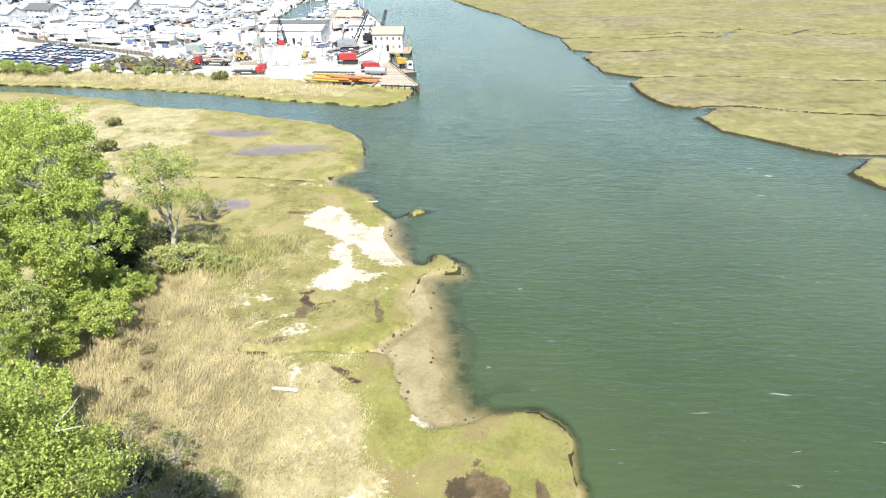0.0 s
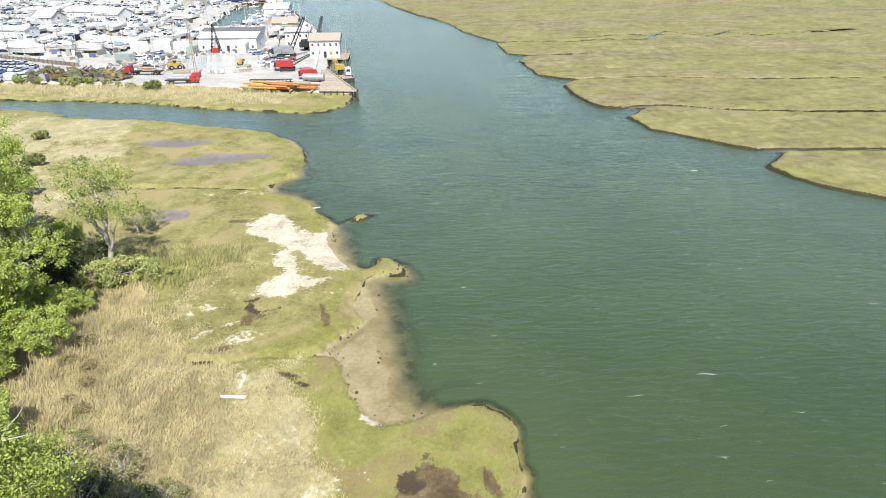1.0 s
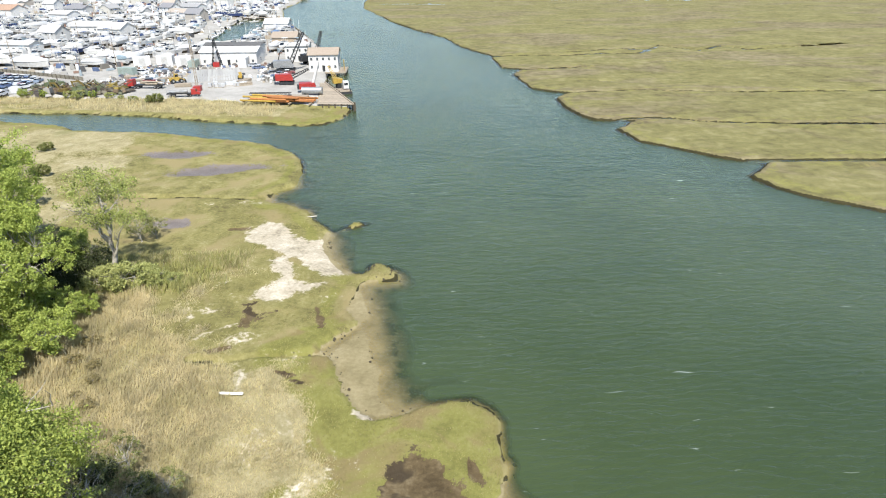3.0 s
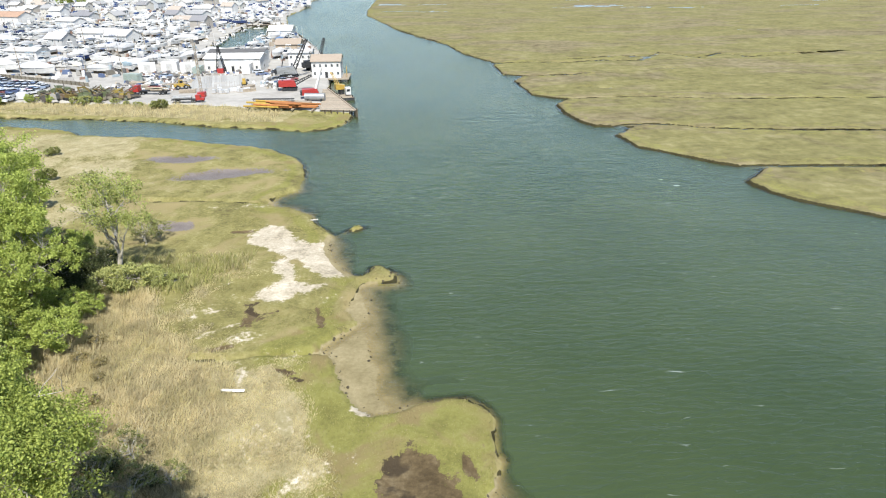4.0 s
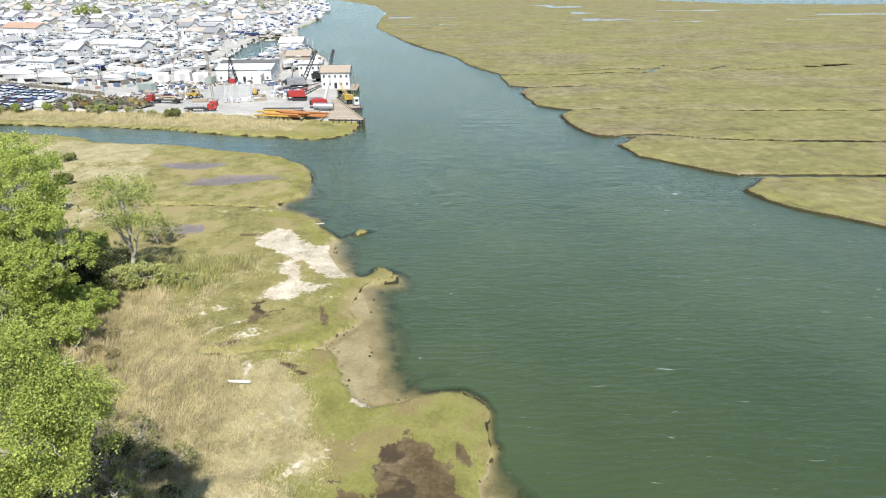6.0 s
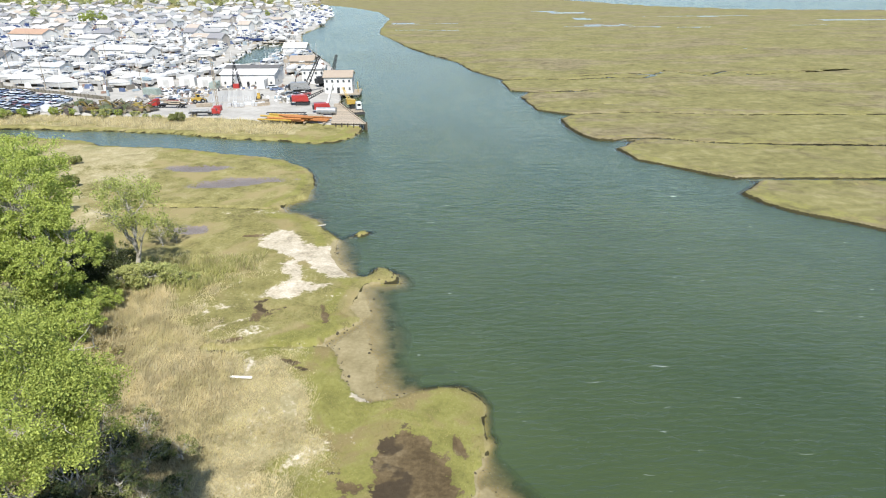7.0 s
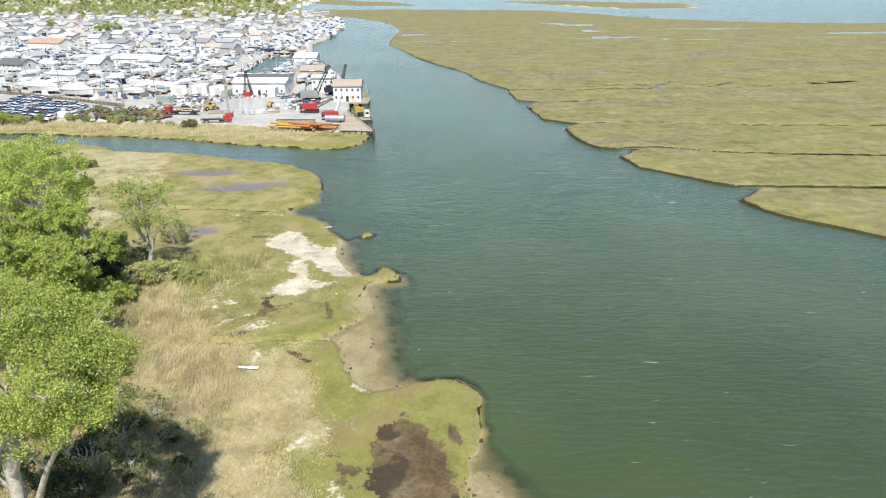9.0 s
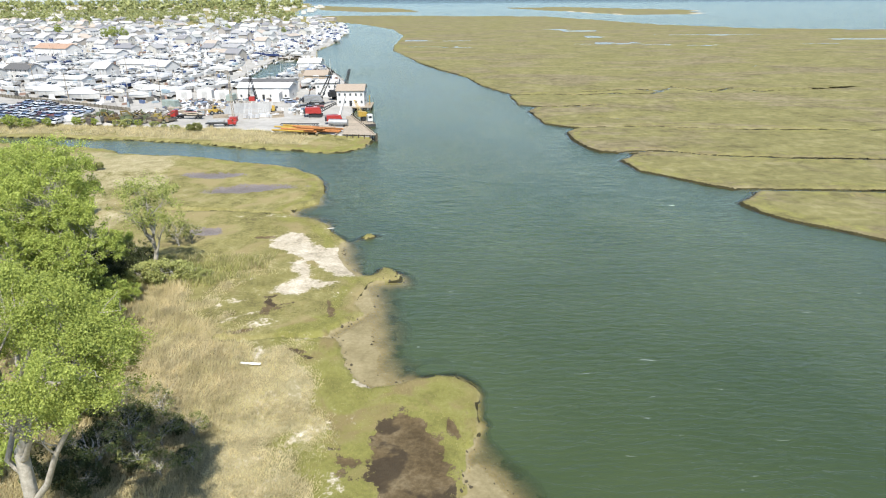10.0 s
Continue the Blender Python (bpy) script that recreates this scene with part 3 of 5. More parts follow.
def bent(rng, a, b, sag, n=4):
    a, b = Vector(a), Vector(b)
    out = []
    for k in range(n + 1):
        t = k / n
        p = a.lerp(b, t)
        if 0 < k < n:
            p += Vector((rng.uniform(-1, 1), rng.uniform(-1, 1), rng.uniform(-0.3, 0.7))) * sag
        out.append(tuple(p))
    return out


def leaves(rs, centres, spreads, per, size):
    """Kite-shaped leaves in loose clumps."""
    c = np.repeat(centres, per, 0)
    s = np.repeat(spreads, per)[:, None]
    p = c + rs.normal(0, 1, c.shape) * s * np.array([0.55, 0.55, 0.45])
    nrm = rs.normal(0, 0.9, p.shape) + np.array([0, -0.4, 0.5])
    nrm /= np.linalg.norm(nrm, axis=1)[:, None]
    a = np.cross(nrm, rs.normal(0, 1, p.shape))
    a /= np.linalg.norm(a, axis=1)[:, None] + 1e-9
    b = np.cross(nrm, a)
    L = size * rs.uniform(0.6, 1.35, len(p))[:, None]
    fold = nrm * L * 0.16
    v = np.stack([p - a * L, p + b * L * 0.62 - fold, p + a * L * 1.1, p - b * L * 0.62 - fold], 1).reshape(-1, 3)
    return v, np.arange(len(v)).reshape(-1, 4)


def tree_meshes(seed, high, crown, radius, clumps, per, leaf_size, leaf_mat, bare=4, fork=0.35, lean=(0, 0), hollow=0.55, low=0, puff=0.12):
    """crown: lowest and highest level of the leaves; radius: half-widths in x and y. Returns trunk and crown meshes."""
    rng, rs = random.Random(seed), np.random.RandomState(seed)
    lo, hi = crown
    mid = Vector((lean[0], lean[1], (lo + hi) / 2))
    semi = Vector((radius[0], radius[1], (hi - lo) / 2))
    lobes = [Vector((rng.uniform(-1, 1), rng.uniform(-1, 1), rng.uniform(-0.8, 1))).normalized() for _ in range(9)]
    cs = []
    while len(cs) < clumps:
        q = Vector((rng.gauss(0, 1), rng.gauss(0, 1), rng.gauss(0, 1))).normalized()
        bulge = 0.52 + 0.52 * max(0, max(q.dot(l) for l in lobes)) ** 3
        if math.sin(q.x * 5 + seed) + math.sin(q.y * 5.3 + 2 * seed) + math.sin(q.z * 4.7 + 3 * seed) < -0.8:
            continue
        q = q * bulge * rng.uniform(hollow, 1.0) ** 0.6
        cs.append(mid + Vector((q.x * semi.x, q.y * semi.y, q.z * semi.z)))
    verts, faces = [], []
    r0 = high * 0.018 + 0.06
    top = Vector((lean[0] * 0.7, lean[1] * 0.7, min(high * 0.78, mid.z + 0.3 * semi.z)))
    knot = Vector((lean[0] * 0.25, lean[1] * 0.25, high * fork))
    limb(verts, faces, bent(rng, (0, 0, -0.3), knot, high * 0.012), [r0 * 1.35, r0 * 1.05, r0, r0 * 0.92, r0 * 0.85], 8)
    limb(verts, faces, bent(rng, knot, top, high * 0.03), [r0 * 0.8, r0 * 0.65, r0 * 0.5, r0 * 0.35, r0 * 0.2], 7)
    mains = []
    for k in range(8):
        a = k * 2.4 + rng.uniform(-0.4, 0.4)
        e = mid + Vector((math.cos(a) * semi.x * 0.42, math.sin(a) * semi.y * 0.42, rng.uniform(-0.45, 0.1) * semi.z))
        root = knot.lerp(top, rng.uniform(0, 0.6))
        pts = bent(rng, root, e, high * 0.03)
        limb(verts, faces, pts, [r0 * 0.55, r0 * 0.44, r0 * 0.32, r0 * 0.2, r0 * 0.07], 6)
        mains += pts[1:]
    for k in range(low):
        root = Vector((0, 0, 0)).lerp(knot, 0.62 + 0.16 * k)
        e = mid + Vector((semi.x * (0.42, -0.4, 0.2)[k % 3], semi.y * (-0.2, 0.3, -0.6)[k % 3], -semi.z * 0.65))
        pts = bent(rng, root, e, high * 0.02)
        limb(verts, faces, pts, [r0 * 0.5, r0 * 0.42, r0 * 0.34, r0 * 0.25, r0 * 0.14], 6)
        mains += pts[2:]
    mains = [Vector(p) for p in mains]
    for c in cs[::2]:
        root = min(mains, key=lambda p: (p - c).length + max(0, p.z - c.z))
        limb(verts, faces, bent(rng, root, c, 0.25, 3), [r0 * 0.08, r0 * 0.06, r0 * 0.04, r0 * 0.015], 4)
    for k in range(bare):
        root = rng.choice(mains)
        out = (root - mid)
        out = Vector((out.x, out.y - 0.3 * semi.y, abs(out.z) * 0.4 + 0.5)).normalized()
        e = root + out * rng.uniform(0.2, 0.38) * semi.x
        pts = bent(rng, root, e, 0.4)
        limb(verts, faces, pts, [r0 * 0.15, r0 * 0.13, r0 * 0.1, r0 * 0.07, r0 * 0.03], 5)
        for p in pts[2:]:
            tip = Vector(p) + out * 1.1 + Vector((rng.uniform(-1, 1), rng.uniform(-1, 1), rng.uniform(-0.2, 1)))
            limb(verts, faces, bent(rng, p, tip, 0.12, 3), [r0 * 0.06, r0 * 0.05, r0 * 0.04, r0 * 0.015], 4)
    trunk = mesh_of("trunk", verts, faces, BARK, True)
    cl = np.array([tuple(c) for c in cs])
    v, f = leaves(rs, cl, rs.uniform(0.6, 1.4, len(cl)) * semi.x * puff, per, leaf_size)
    return trunk, mesh_of("crown", v.tolist(), f.tolist(), leaf_mat)


def tree(meshes, x, y, turn=0, size=1.0, label="", category="tree", group="trees"):
    base = new("tree" if category == "tree" else "shrub")
    base.matrix_world = Matrix.Translation((x, y, height_at(x, y) - 0.05)) @ pose(0, 0, 0, 0, 0, turn) @ Matrix.Diagonal((size, size, size, 1))
    for nm, me in zip(("trunk", "crown"), meshes):
        ob = new(nm, me)
        ob.parent = base
    return tagged(base, label, category, group)


BIG = tree_meshes(11, 24, (16.2, 26.4), (9.6, 7.0), 640, 200, 0.064, LEAF_G, bare=9, fork=0.5, lean=(3.9, -2.4), low=3, puff=0.056)
OAK = tree_meshes(12, 19, (4, 19.5), (6.8, 6.4), 430, 105, 0.1, LEAF, bare=10, hollow=0.4, puff=0.08)
ASH = tree_meshes(13, 15, (3, 15.5), (5.4, 5.0), 330, 95, 0.1, LEAF, bare=7, hollow=0.4, puff=0.08)
THIN = tree_meshes(14, 13.5, (6.0, 14.2), (5.6, 5.0), 120, 60, 0.095, LEAF_T, bare=16, fork=0.36, hollow=0.3, low=2)
SCRUB = tree_meshes(15, 6.5, (0.6, 7), (3.6, 3.3), 130, 80, 0.11, LEAF, bare=2, fork=0.2)
MARSH_BUSH = tree_meshes(20, 2.2, (0.2, 2.3), (2.3, 1.8), 60, 55, 0.1, LEAF_M, bare=3, fork=0.2)
BUSH = tree_meshes(16, 2.2, (0.2, 2.3), (2.2, 1.8), 60, 55, 0.12, LEAF_B, bare=0, fork=0.2)
tree(BIG, -28.6, 28.6, 0, 1, "tall broadleaf tree with fresh green leaves and grey forked trunk")
for x, y, turn, k, me in ((-51.5, 74.5, 20, 1.2, OAK), (-60.5, 86, 75, 1.05, OAK), (-68, 92, 130, 1.02, OAK), (-66, 74, 240, 0.9, OAK), (-84, 104, 300, 0.95, OAK), (-79, 84, 60, 1.05, OAK)):
    tree(me, x, y, turn, k, "large leafy tree at the edge of the marsh")
for x, y, turn, k, me in ((-46.8, 69, 0, 1.12, ASH), (-53.5, 67, 130, 1.1, ASH), (-49, 61, 90, 0.75, ASH), (-62, 62, 200, 0.95, ASH), (-47, 55, 160, 0.72, ASH), (-74, 108, 10, 0.75, ASH), (-90, 120, 80, 0.8, ASH), (-58, 50, 45, 0.95, ASH), (-100, 112, 15, 0.9, ASH)):
    tree(me, x, y, turn, k, "green tree in the belt beside the reeds")
tree(THIN, -42.6, 82, 0, 1.16, "thin-crowned young tree with pale trunk standing alone")
for x, y, turn, k in ((-41, 51, 0, 1.0), (-38, 45, 90, 1.05), (-43, 65, 30, 0.9), (-44.6, 71, 70, 0.75), (-42.8, 73, 10, 0.5), (-49.5, 84, 200, 0.75), (-51, 88, 20, 0.7), (-63, 98, 10, 0.85), (-69, 112, 0, 0.6), (-39, 39, 10, 0.8)):
    tree(SCRUB, x, y, turn, k, "dense green scrub under the trees", "shrub", "shrubs")
# thickets whose darkened leaves paint in the shade beneath belt and tall tree
SHADE_BRAMBLE = tree_meshes(19, 3.0, (0.15, 3.1), (2.6, 2.3), 90, 60, 0.08, LEAF_SHADE, bare=7, fork=0.2)
tree(SCRUB, -52, 90, 10, 0.7, "dense scrub beside the thin tree", "shrub", "shrubs")
for x, y, turn, k in ((-50, 72.5, 40, 1.0), (-48, 66.5, 10, 1.0), (-45.5, 61, 200, 0.85), (-54.5, 84, 100, 0.8)):
    tree(SCRUB, x, y, turn, k, "dense green scrub under the trees", "shrub", "shrubs")
tree(ASH, -57, 76, 120, 0.85, "green tree in the belt beside the reeds")
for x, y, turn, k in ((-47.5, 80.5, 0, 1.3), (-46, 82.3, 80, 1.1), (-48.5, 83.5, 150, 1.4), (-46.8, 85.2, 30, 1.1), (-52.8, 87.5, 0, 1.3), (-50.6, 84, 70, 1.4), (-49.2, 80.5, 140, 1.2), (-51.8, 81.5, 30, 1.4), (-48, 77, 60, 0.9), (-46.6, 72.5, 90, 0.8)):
    tree(SHADE_BRAMBLE, x, y, turn, k, "thicket with leaves coloured darker for the shade of the tree belt", "shrub", "shrubs")
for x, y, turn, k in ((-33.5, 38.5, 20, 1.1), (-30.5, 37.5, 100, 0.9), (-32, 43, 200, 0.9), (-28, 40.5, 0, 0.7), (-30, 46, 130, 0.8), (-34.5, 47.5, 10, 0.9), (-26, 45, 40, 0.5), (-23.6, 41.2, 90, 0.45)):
    tree(SHADE_BRAMBLE, x, y, turn, k, "bramble thicket with leaves coloured darker for the shade of the tall tree", "shrub", "shrubs")
for x, y, turn, k in ((-60, 116, 20, 0.8), (-57.5, 113, 70, 0.6), (-53.5, 104, 200, 0.6), (-66.5, 126, 100, 0.8), (-62, 121, 40, 0.5), (-43.8, 79.6, 50, 1.4), (-41.8, 79.8, 100, 1.5), (-39.8, 80.2, 10, 1.4), (-37.4, 80.4, 200, 1.0), (-35.4, 80.8, 60, 0.7), (-38.6, 82.6, 130, 0.9)):
    tree(MARSH_BUSH, x, y, turn, k, "olive-green bush among the marsh reeds", "shrub", "shrubs")
for x, y, turn, k in ((-84, 146, 30, 0.9), (-76, 128, 0, 1.1)):
    tree(BUSH, x, y, turn, k, "low green bush in the salt marsh", "shrub", "shrubs")


LEAF_W = leaf_material("brown_weed_leaves", (0.17, 0.145, 0.062), (0.34, 0.285, 0.135), 0.35)
WEED = tree_meshes(21, 1.8, (0.1, 1.9), (1.5, 1.3), 70, 40, 0.08, LEAF_W, bare=4, fork=0.2)
for x, y, turn, k in ((-40, 63.2, 0, 1.0), (-37.6, 62.6, 80, 0.8), (-39.6, 66.6, 30, 1.0), (-36.6, 59.8, 140, 0.7), (-35.2, 55.6, 200, 0.8), (-42.6, 68.6, 60, 0.9), (-37.2, 57.4, 10, 0.6), (-33.6, 52.4, 50, 0.6)):
    tree(WEED, x, y, turn, k * 0.8, "brown weedy clump among the dry reeds", "shrub", "shrubs")
SNAG = tree_meshes(18, 10, (3.5, 11), (3.2, 3.0), 110, 45, 0.11, LEAF_T, bare=5, fork=0.4)
tree(SNAG, -46.5, 58.5, 0, 1, "thin pale tree with a few bare grey limbs")
tree(SNAG, -57.5, 77, 140, 1.25, "thin pale tree with a few bare grey limbs")
SPRAY = tree_meshes(17, 4.2, (0.6, 4.3), (2.6, 2.4), 60, 16, 0.1, LEAF_B, bare=12, fork=0.15)
for x, y, turn, k in ((-31.5, 46, 200, 1.1), (-27.5, 40, 0, 1.0), (-29.5, 43.5, 120, 1.0), (-31, 40, 200, 1.2), (-25, 39, 30, 0.7), (-26.5, 43, 60, 0.9), (-28, 47, 140, 0.9), (-24, 44.5, 20, 0.7), (-33, 49, 80, 0.8), (-22.5, 40, 110, 0.6), (-44.8, 95.2, 0, 1.2), (-45.6, 96.4, 50, 1.0), (-50, 86, 10, 1.1), (-47.5, 86.5, 90, 1.0), (-43, 96.5, 80, 0.8), (-36.5, 47.5, 0, 1.0), (-66, 124, 0, 0.8)):
    tree(SPRAY, x, y, turn, k, "twiggy half-bare shrub among the reeds", "shrub", "shrubs")


# ---- reeds and marsh grass ----
def blades(name, seed, count, box, accept, size, width, lean, material, label):
    rs = np.random.RandomState(seed)
    x, y = rs.uniform(box[0], box[1], count), rs.uniform(box[2], box[3], count)
    zz, dd, sf = land(x, y)
    keep = accept(x, y, dd, sf, rs.uniform(0, 1, count)) & (zz > 0.25)
    x, y, zz = x[keep], y[keep], zz[keep]
    n = len(x)
    hh = size[0] + (size[1] - size[0]) * rs.uniform(0, 1, n) * (0.55 + 0.45 * wobble(x, y, 3.0, 21))
    a = rs.uniform(0, math.pi, n)
    w = width * rs.uniform(0.6, 1.3, n)
    ox, oy = rs.normal(0.12, lean, n) * hh, rs.normal(0.1, lean, n) * hh
    c, s = np.cos(a) * w, np.sin(a) * w
    p = np.stack([np.stack([x - c, y - s, zz - 0.05], -1), np.stack([x + c, y + s, zz - 0.05], -1),
                  np.stack([x + ox * 0.45 + c, y + oy * 0.45 + s, zz + hh * 0.6], -1), np.stack([x + ox, y + oy, zz + hh], -1)], 1)
    me = mesh_of(name, p.reshape(-1, 3).tolist(), np.arange(n * 4).reshape(-1, 4).tolist(), material)
    return tagged(new(name, me), label, "reeds" if "reed" in name else "grass", kind="stuff")


blades("tall_reeds", 31, 260000, (-56, -22, 34, 90), lambda x, y, dd, sf, r: (sf["straw"] > 0.35 + 0.5 * r) & (r < 0.25 + 0.75 * ease((-27 - x + wobble(x, y, 6, 22) * 5) / 9)),
       (0.35, 1.15), 0.018, 0.22, REED, "tall dry straw-coloured reeds standing in the marsh")
blades("high_reeds", 36, 26000, (-47, -33, 44, 80), lambda x, y, dd, sf, r: (sf["straw"] > 0.3) & (r < ease((-36 - x + wobble(x, y, 5, 46) * 4) / 5) * (0.5 + 0.5 * wobble(x, y, 2.2, 47))), (0.7, 1.8), 0.02, 0.13, REED, "high dry reeds beside the tree belt")
blades("short_reeds", 32, 150000, (-34, -10, 30, 84), lambda x, y, dd, sf, r: (sf["straw"] > 0.1 + 0.8 * r) & (sf["mud"] < 0.47) & (sf["sand"] < 0.4), (0.12, 0.5), 0.018, 0.5, REED, "flattened dry straw over the marsh")
blades("marsh_grass", 33, 100000, (-34, 6, 34, 112), lambda x, y, dd, sf, r: (sf["straw"] < 0.1 + 0.8 * r) & (sf["mud"] < 0.47) & (sf["sand"] < 0.4) & (dd > 0.3) & (r < 0.45 + 0.6 * ease(0.5 + wobble(x, y, 2.5, 24))), (0.07, 0.22), 0.03, 0.5, GRASS,
       "short yellow-green salt marsh grass")
blades("green_reeds", 35, 60000, (-56, -27, 77, 96), lambda x, y, dd, sf, r: (r < 1.3 * spots(x, y, (-41, 81, 9, 2.6, 4), (-43, 85.5, 8, 2.5, 4), (-34, 86.5, 7, 2.8, 0)) - 0.35 + 0.3 * wobble(x, y, 2.5, 35)) & (sf["sand"] < 0.4), (0.5, 1.7), 0.035, 0.2, SEDGE, "green young reeds and sedge in the marsh")
blades("bank_reeds", 34, 90000, (-150, -40, 160, 215), lambda x, y, dd, sf, r: (sf["straw"] > 0.42) & (y > 168), (0.5, 1.7), 0.035, 0.15, REED, "dry reeds along the far creek bank")


# ---- things: helpers ----
class Shape:
    """Gathers the faces of one mesh."""

    def __init__(self):
        self.v, self.f = [], []

    def add(self, verts, faces):
        n = len(self.v)
        self.v += [tuple(p) for p in verts]
        self.f += [tuple(n + k for k in q) for q in faces]
        return self

    def box(self, x, y, z, sx, sy, sz, turn=0.0, taper=0.0):
        """Centre of the base, and size; taper draws the top in."""
        c, s = math.cos(radians(turn)), math.sin(radians(turn))
        out = []
        for k, t in ((0, 1), (1, 1 - taper)):
            for a, b in ((-1, -1), (1, -1), (1, 1), (-1, 1)):
                px, py = a * sx / 2 * t, b * sy / 2 * t
                out.append((x + px * c - py * s, y + px * s + py * c, z + k * sz))
        return self.add(out, [(3, 2, 1, 0), (4, 5, 6, 7), (0, 1, 5, 4), (1, 2, 6, 5), (2, 3, 7, 6), (3, 0, 4, 7)])

    def rod(self, a, b, r, n=6, r2=None):
        a, b = Vector(a), Vector(b)
        q = (b - a).to_track_quat("Z", "Y")
        ring = [q @ Vector((math.cos(k * 2 * math.pi / n), math.sin(k * 2 * math.pi / n), 0)) for k in range(n)]
        r2 = r if r2 is None else r2
        return self.add([a + o * r for o in ring] + [b + o * r2 for o in ring],
                        [(k, (k + 1) % n, n + (k + 1) % n, n + k) for k in range(n)] + [tuple(range(n))[::-1], tuple(range(n, 2 * n))])

    def prism(self, profile, y0, y1, inset=0.0):
        """A side view in x and z, drawn out along y."""
        n = len(profile)
        return self.add([(x, y0, h) for x, h in profile] + [(x, y1, h) for x, h in profile],
                        [tuple(range(n)), tuple(range(n, 2 * n))[::-1]] + [(k, n + k, n + (k + 1) % n, (k + 1) % n) for k in range(n)])

    def lattice(self, a, b, w0, w1, bays, r=0.07):
        a, b = Vector(a), Vector(b)
        q = (b - a).to_track_quat("Z", "Y")
        rows = []
        for k in range(bays + 1):
            t = k / bays
            w = (w0 + (w1 - w0) * t) / 2
            rows.append([a.lerp(b, t) + q @ Vector((i * w, j * w, 0)) for i, j in ((-1, -1), (1, -1), (1, 1), (-1, 1))])
        for j in range(4):
            self.rod(rows[0][j], rows[-1][j], r, 4)
        for k in range(bays):
            for j in range(4):
                self.rod(rows[k][j], rows[k + 1][(j + 1) % 4], r * 0.6, 3)
        return self


def part(name, shape, material, parent, label="", smooth=False):
    ob = new(name, mesh_of(name, shape.v, shape.f, material, smooth))
    ob.parent = parent
    if label:
        tagged(ob, label)
    return ob


def thing(name, label, category, group=""):
    return tagged(new(name), label, category, group)


def palette(name, colours, rough=0.4, metal=0.0):
    """One of several colours from thing to thing."""
    m, nt, b = mat(name, rough, metal, 0.5)
    r = node(nt, "ObjectInfo").outputs["Random"]
    n = node(nt, "ValToRGB")
    n.color_ramp.interpolation = "CONSTANT"
    nt.links.new(r, n.inputs[0])
    e = n.color_ramp.elements
    while len(e) < len(colours):
        e.new(0.5)
    for k, (el, c) in enumerate(zip(e, colours)):
        el.position, el.color = k / len(colours), (*c, 1)
    dirt = grain(nt, 2.0, 4, 0.6, place(nt))
    put(nt, blend(nt, steps(nt, dirt, 0.55, 0.85), n.outputs[0], (0.3, 0.28, 0.24)), b.inputs["Base Color"])
    return m


WHITE = paint("white_gelcoat", (0.51, 0.51, 0.501), 0.3, wear=0.1, spec=0.5, vary=0.25)
WRAP = paint("white_shrink_wrap", (0.476, 0.484, 0.493), 0.45, wear=0.08, vary=0.4)
NAVY = paint("navy_gelcoat", (0.0255, 0.0425, 0.119), 0.25, wear=0.1, spec=0.5)
BLUE = paint("blue_tarpaulin", (0.1, 0.17, 0.29), 0.6, wear=0.15)
CANVAS = palette("boat_canvas", [(0.637, 0.629, 0.595), (0.0425, 0.0765, 0.17), (0.663, 0.663, 0.646), (0.383, 0.383, 0.374), (0.595, 0.561, 0.476), (0.2, 0.26, 0.29)], 0.8)
GLASS = paint("tinted_glass", (0.017, 0.0213, 0.0255), 0.12, wear=0.05, spec=0.7)
PANE = paint("window_glass", (0.0765, 0.085, 0.0935), 0.12, wear=0.1, spec=0.7)
STEEL = paint("galvanised_steel", (0.357, 0.365, 0.365), 0.45, 0.6)
DARK = paint("dark_steel", (0.034, 0.0357, 0.0382), 0.55, 0.2, wear=0.25)
RUBBER = paint("black_rubber", (0.0213, 0.0213, 0.0213), 0.85, wear=0.2)
RED = paint("red_machine_paint", (0.32, 0.035, 0.03), 0.4, wear=0.2)
YELLOW = paint("yellow_machine_paint", (0.36, 0.245, 0.05), 0.45, wear=0.2)
ORANGE = paint("orange_pipe_paint", (0.36, 0.15, 0.05), 0.5, wear=0.25, vary=0.5)
GREEN = paint("faded_green_paint", (0.255, 0.306, 0.281), 0.6, wear=0.15)
TIMBER = paint("weathered_timber", (0.34, 0.289, 0.221), 0.9, wear=0.28, scale=2.5, vary=0.35)
PILE = paint("dark_wet_timber", (0.085, 0.068, 0.0467), 0.85, wear=0.3)
SIDING = palette("house_siding", [(0.468, 0.468, 0.451), (0.374, 0.374, 0.365), (0.425, 0.408, 0.365), (0.34, 0.357, 0.374), (0.493, 0.493, 0.484), (0.306, 0.281, 0.246)], 0.75)
ROOFING = palette("roof_shingles", [(0.238, 0.238, 0.238), (0.357, 0.348, 0.332), (0.17, 0.17, 0.178), (0.306, 0.264, 0.221), (0.442, 0.433, 0.425), (0.27, 0.277, 0.262)], 0.85)
WALL_WHITE = paint("white_wall_paint", (0.527, 0.527, 0.518), 0.7, wear=0.1)
TAN_ROOF = paint("tan_roof", (0.285, 0.238, 0.19), 0.85, wear=0.12)
RED_ROOF = paint("orange_roof_tiles", (0.34, 0.23, 0.165), 0.85, wear=0.2)
GREY_ROOF = paint("grey_sheet_roof", (0.391, 0.391, 0.383), 0.6, wear=0.12)
DARK_ROOF = paint("dark_flat_roof", (0.102, 0.102, 0.102), 0.85, wear=0.2)
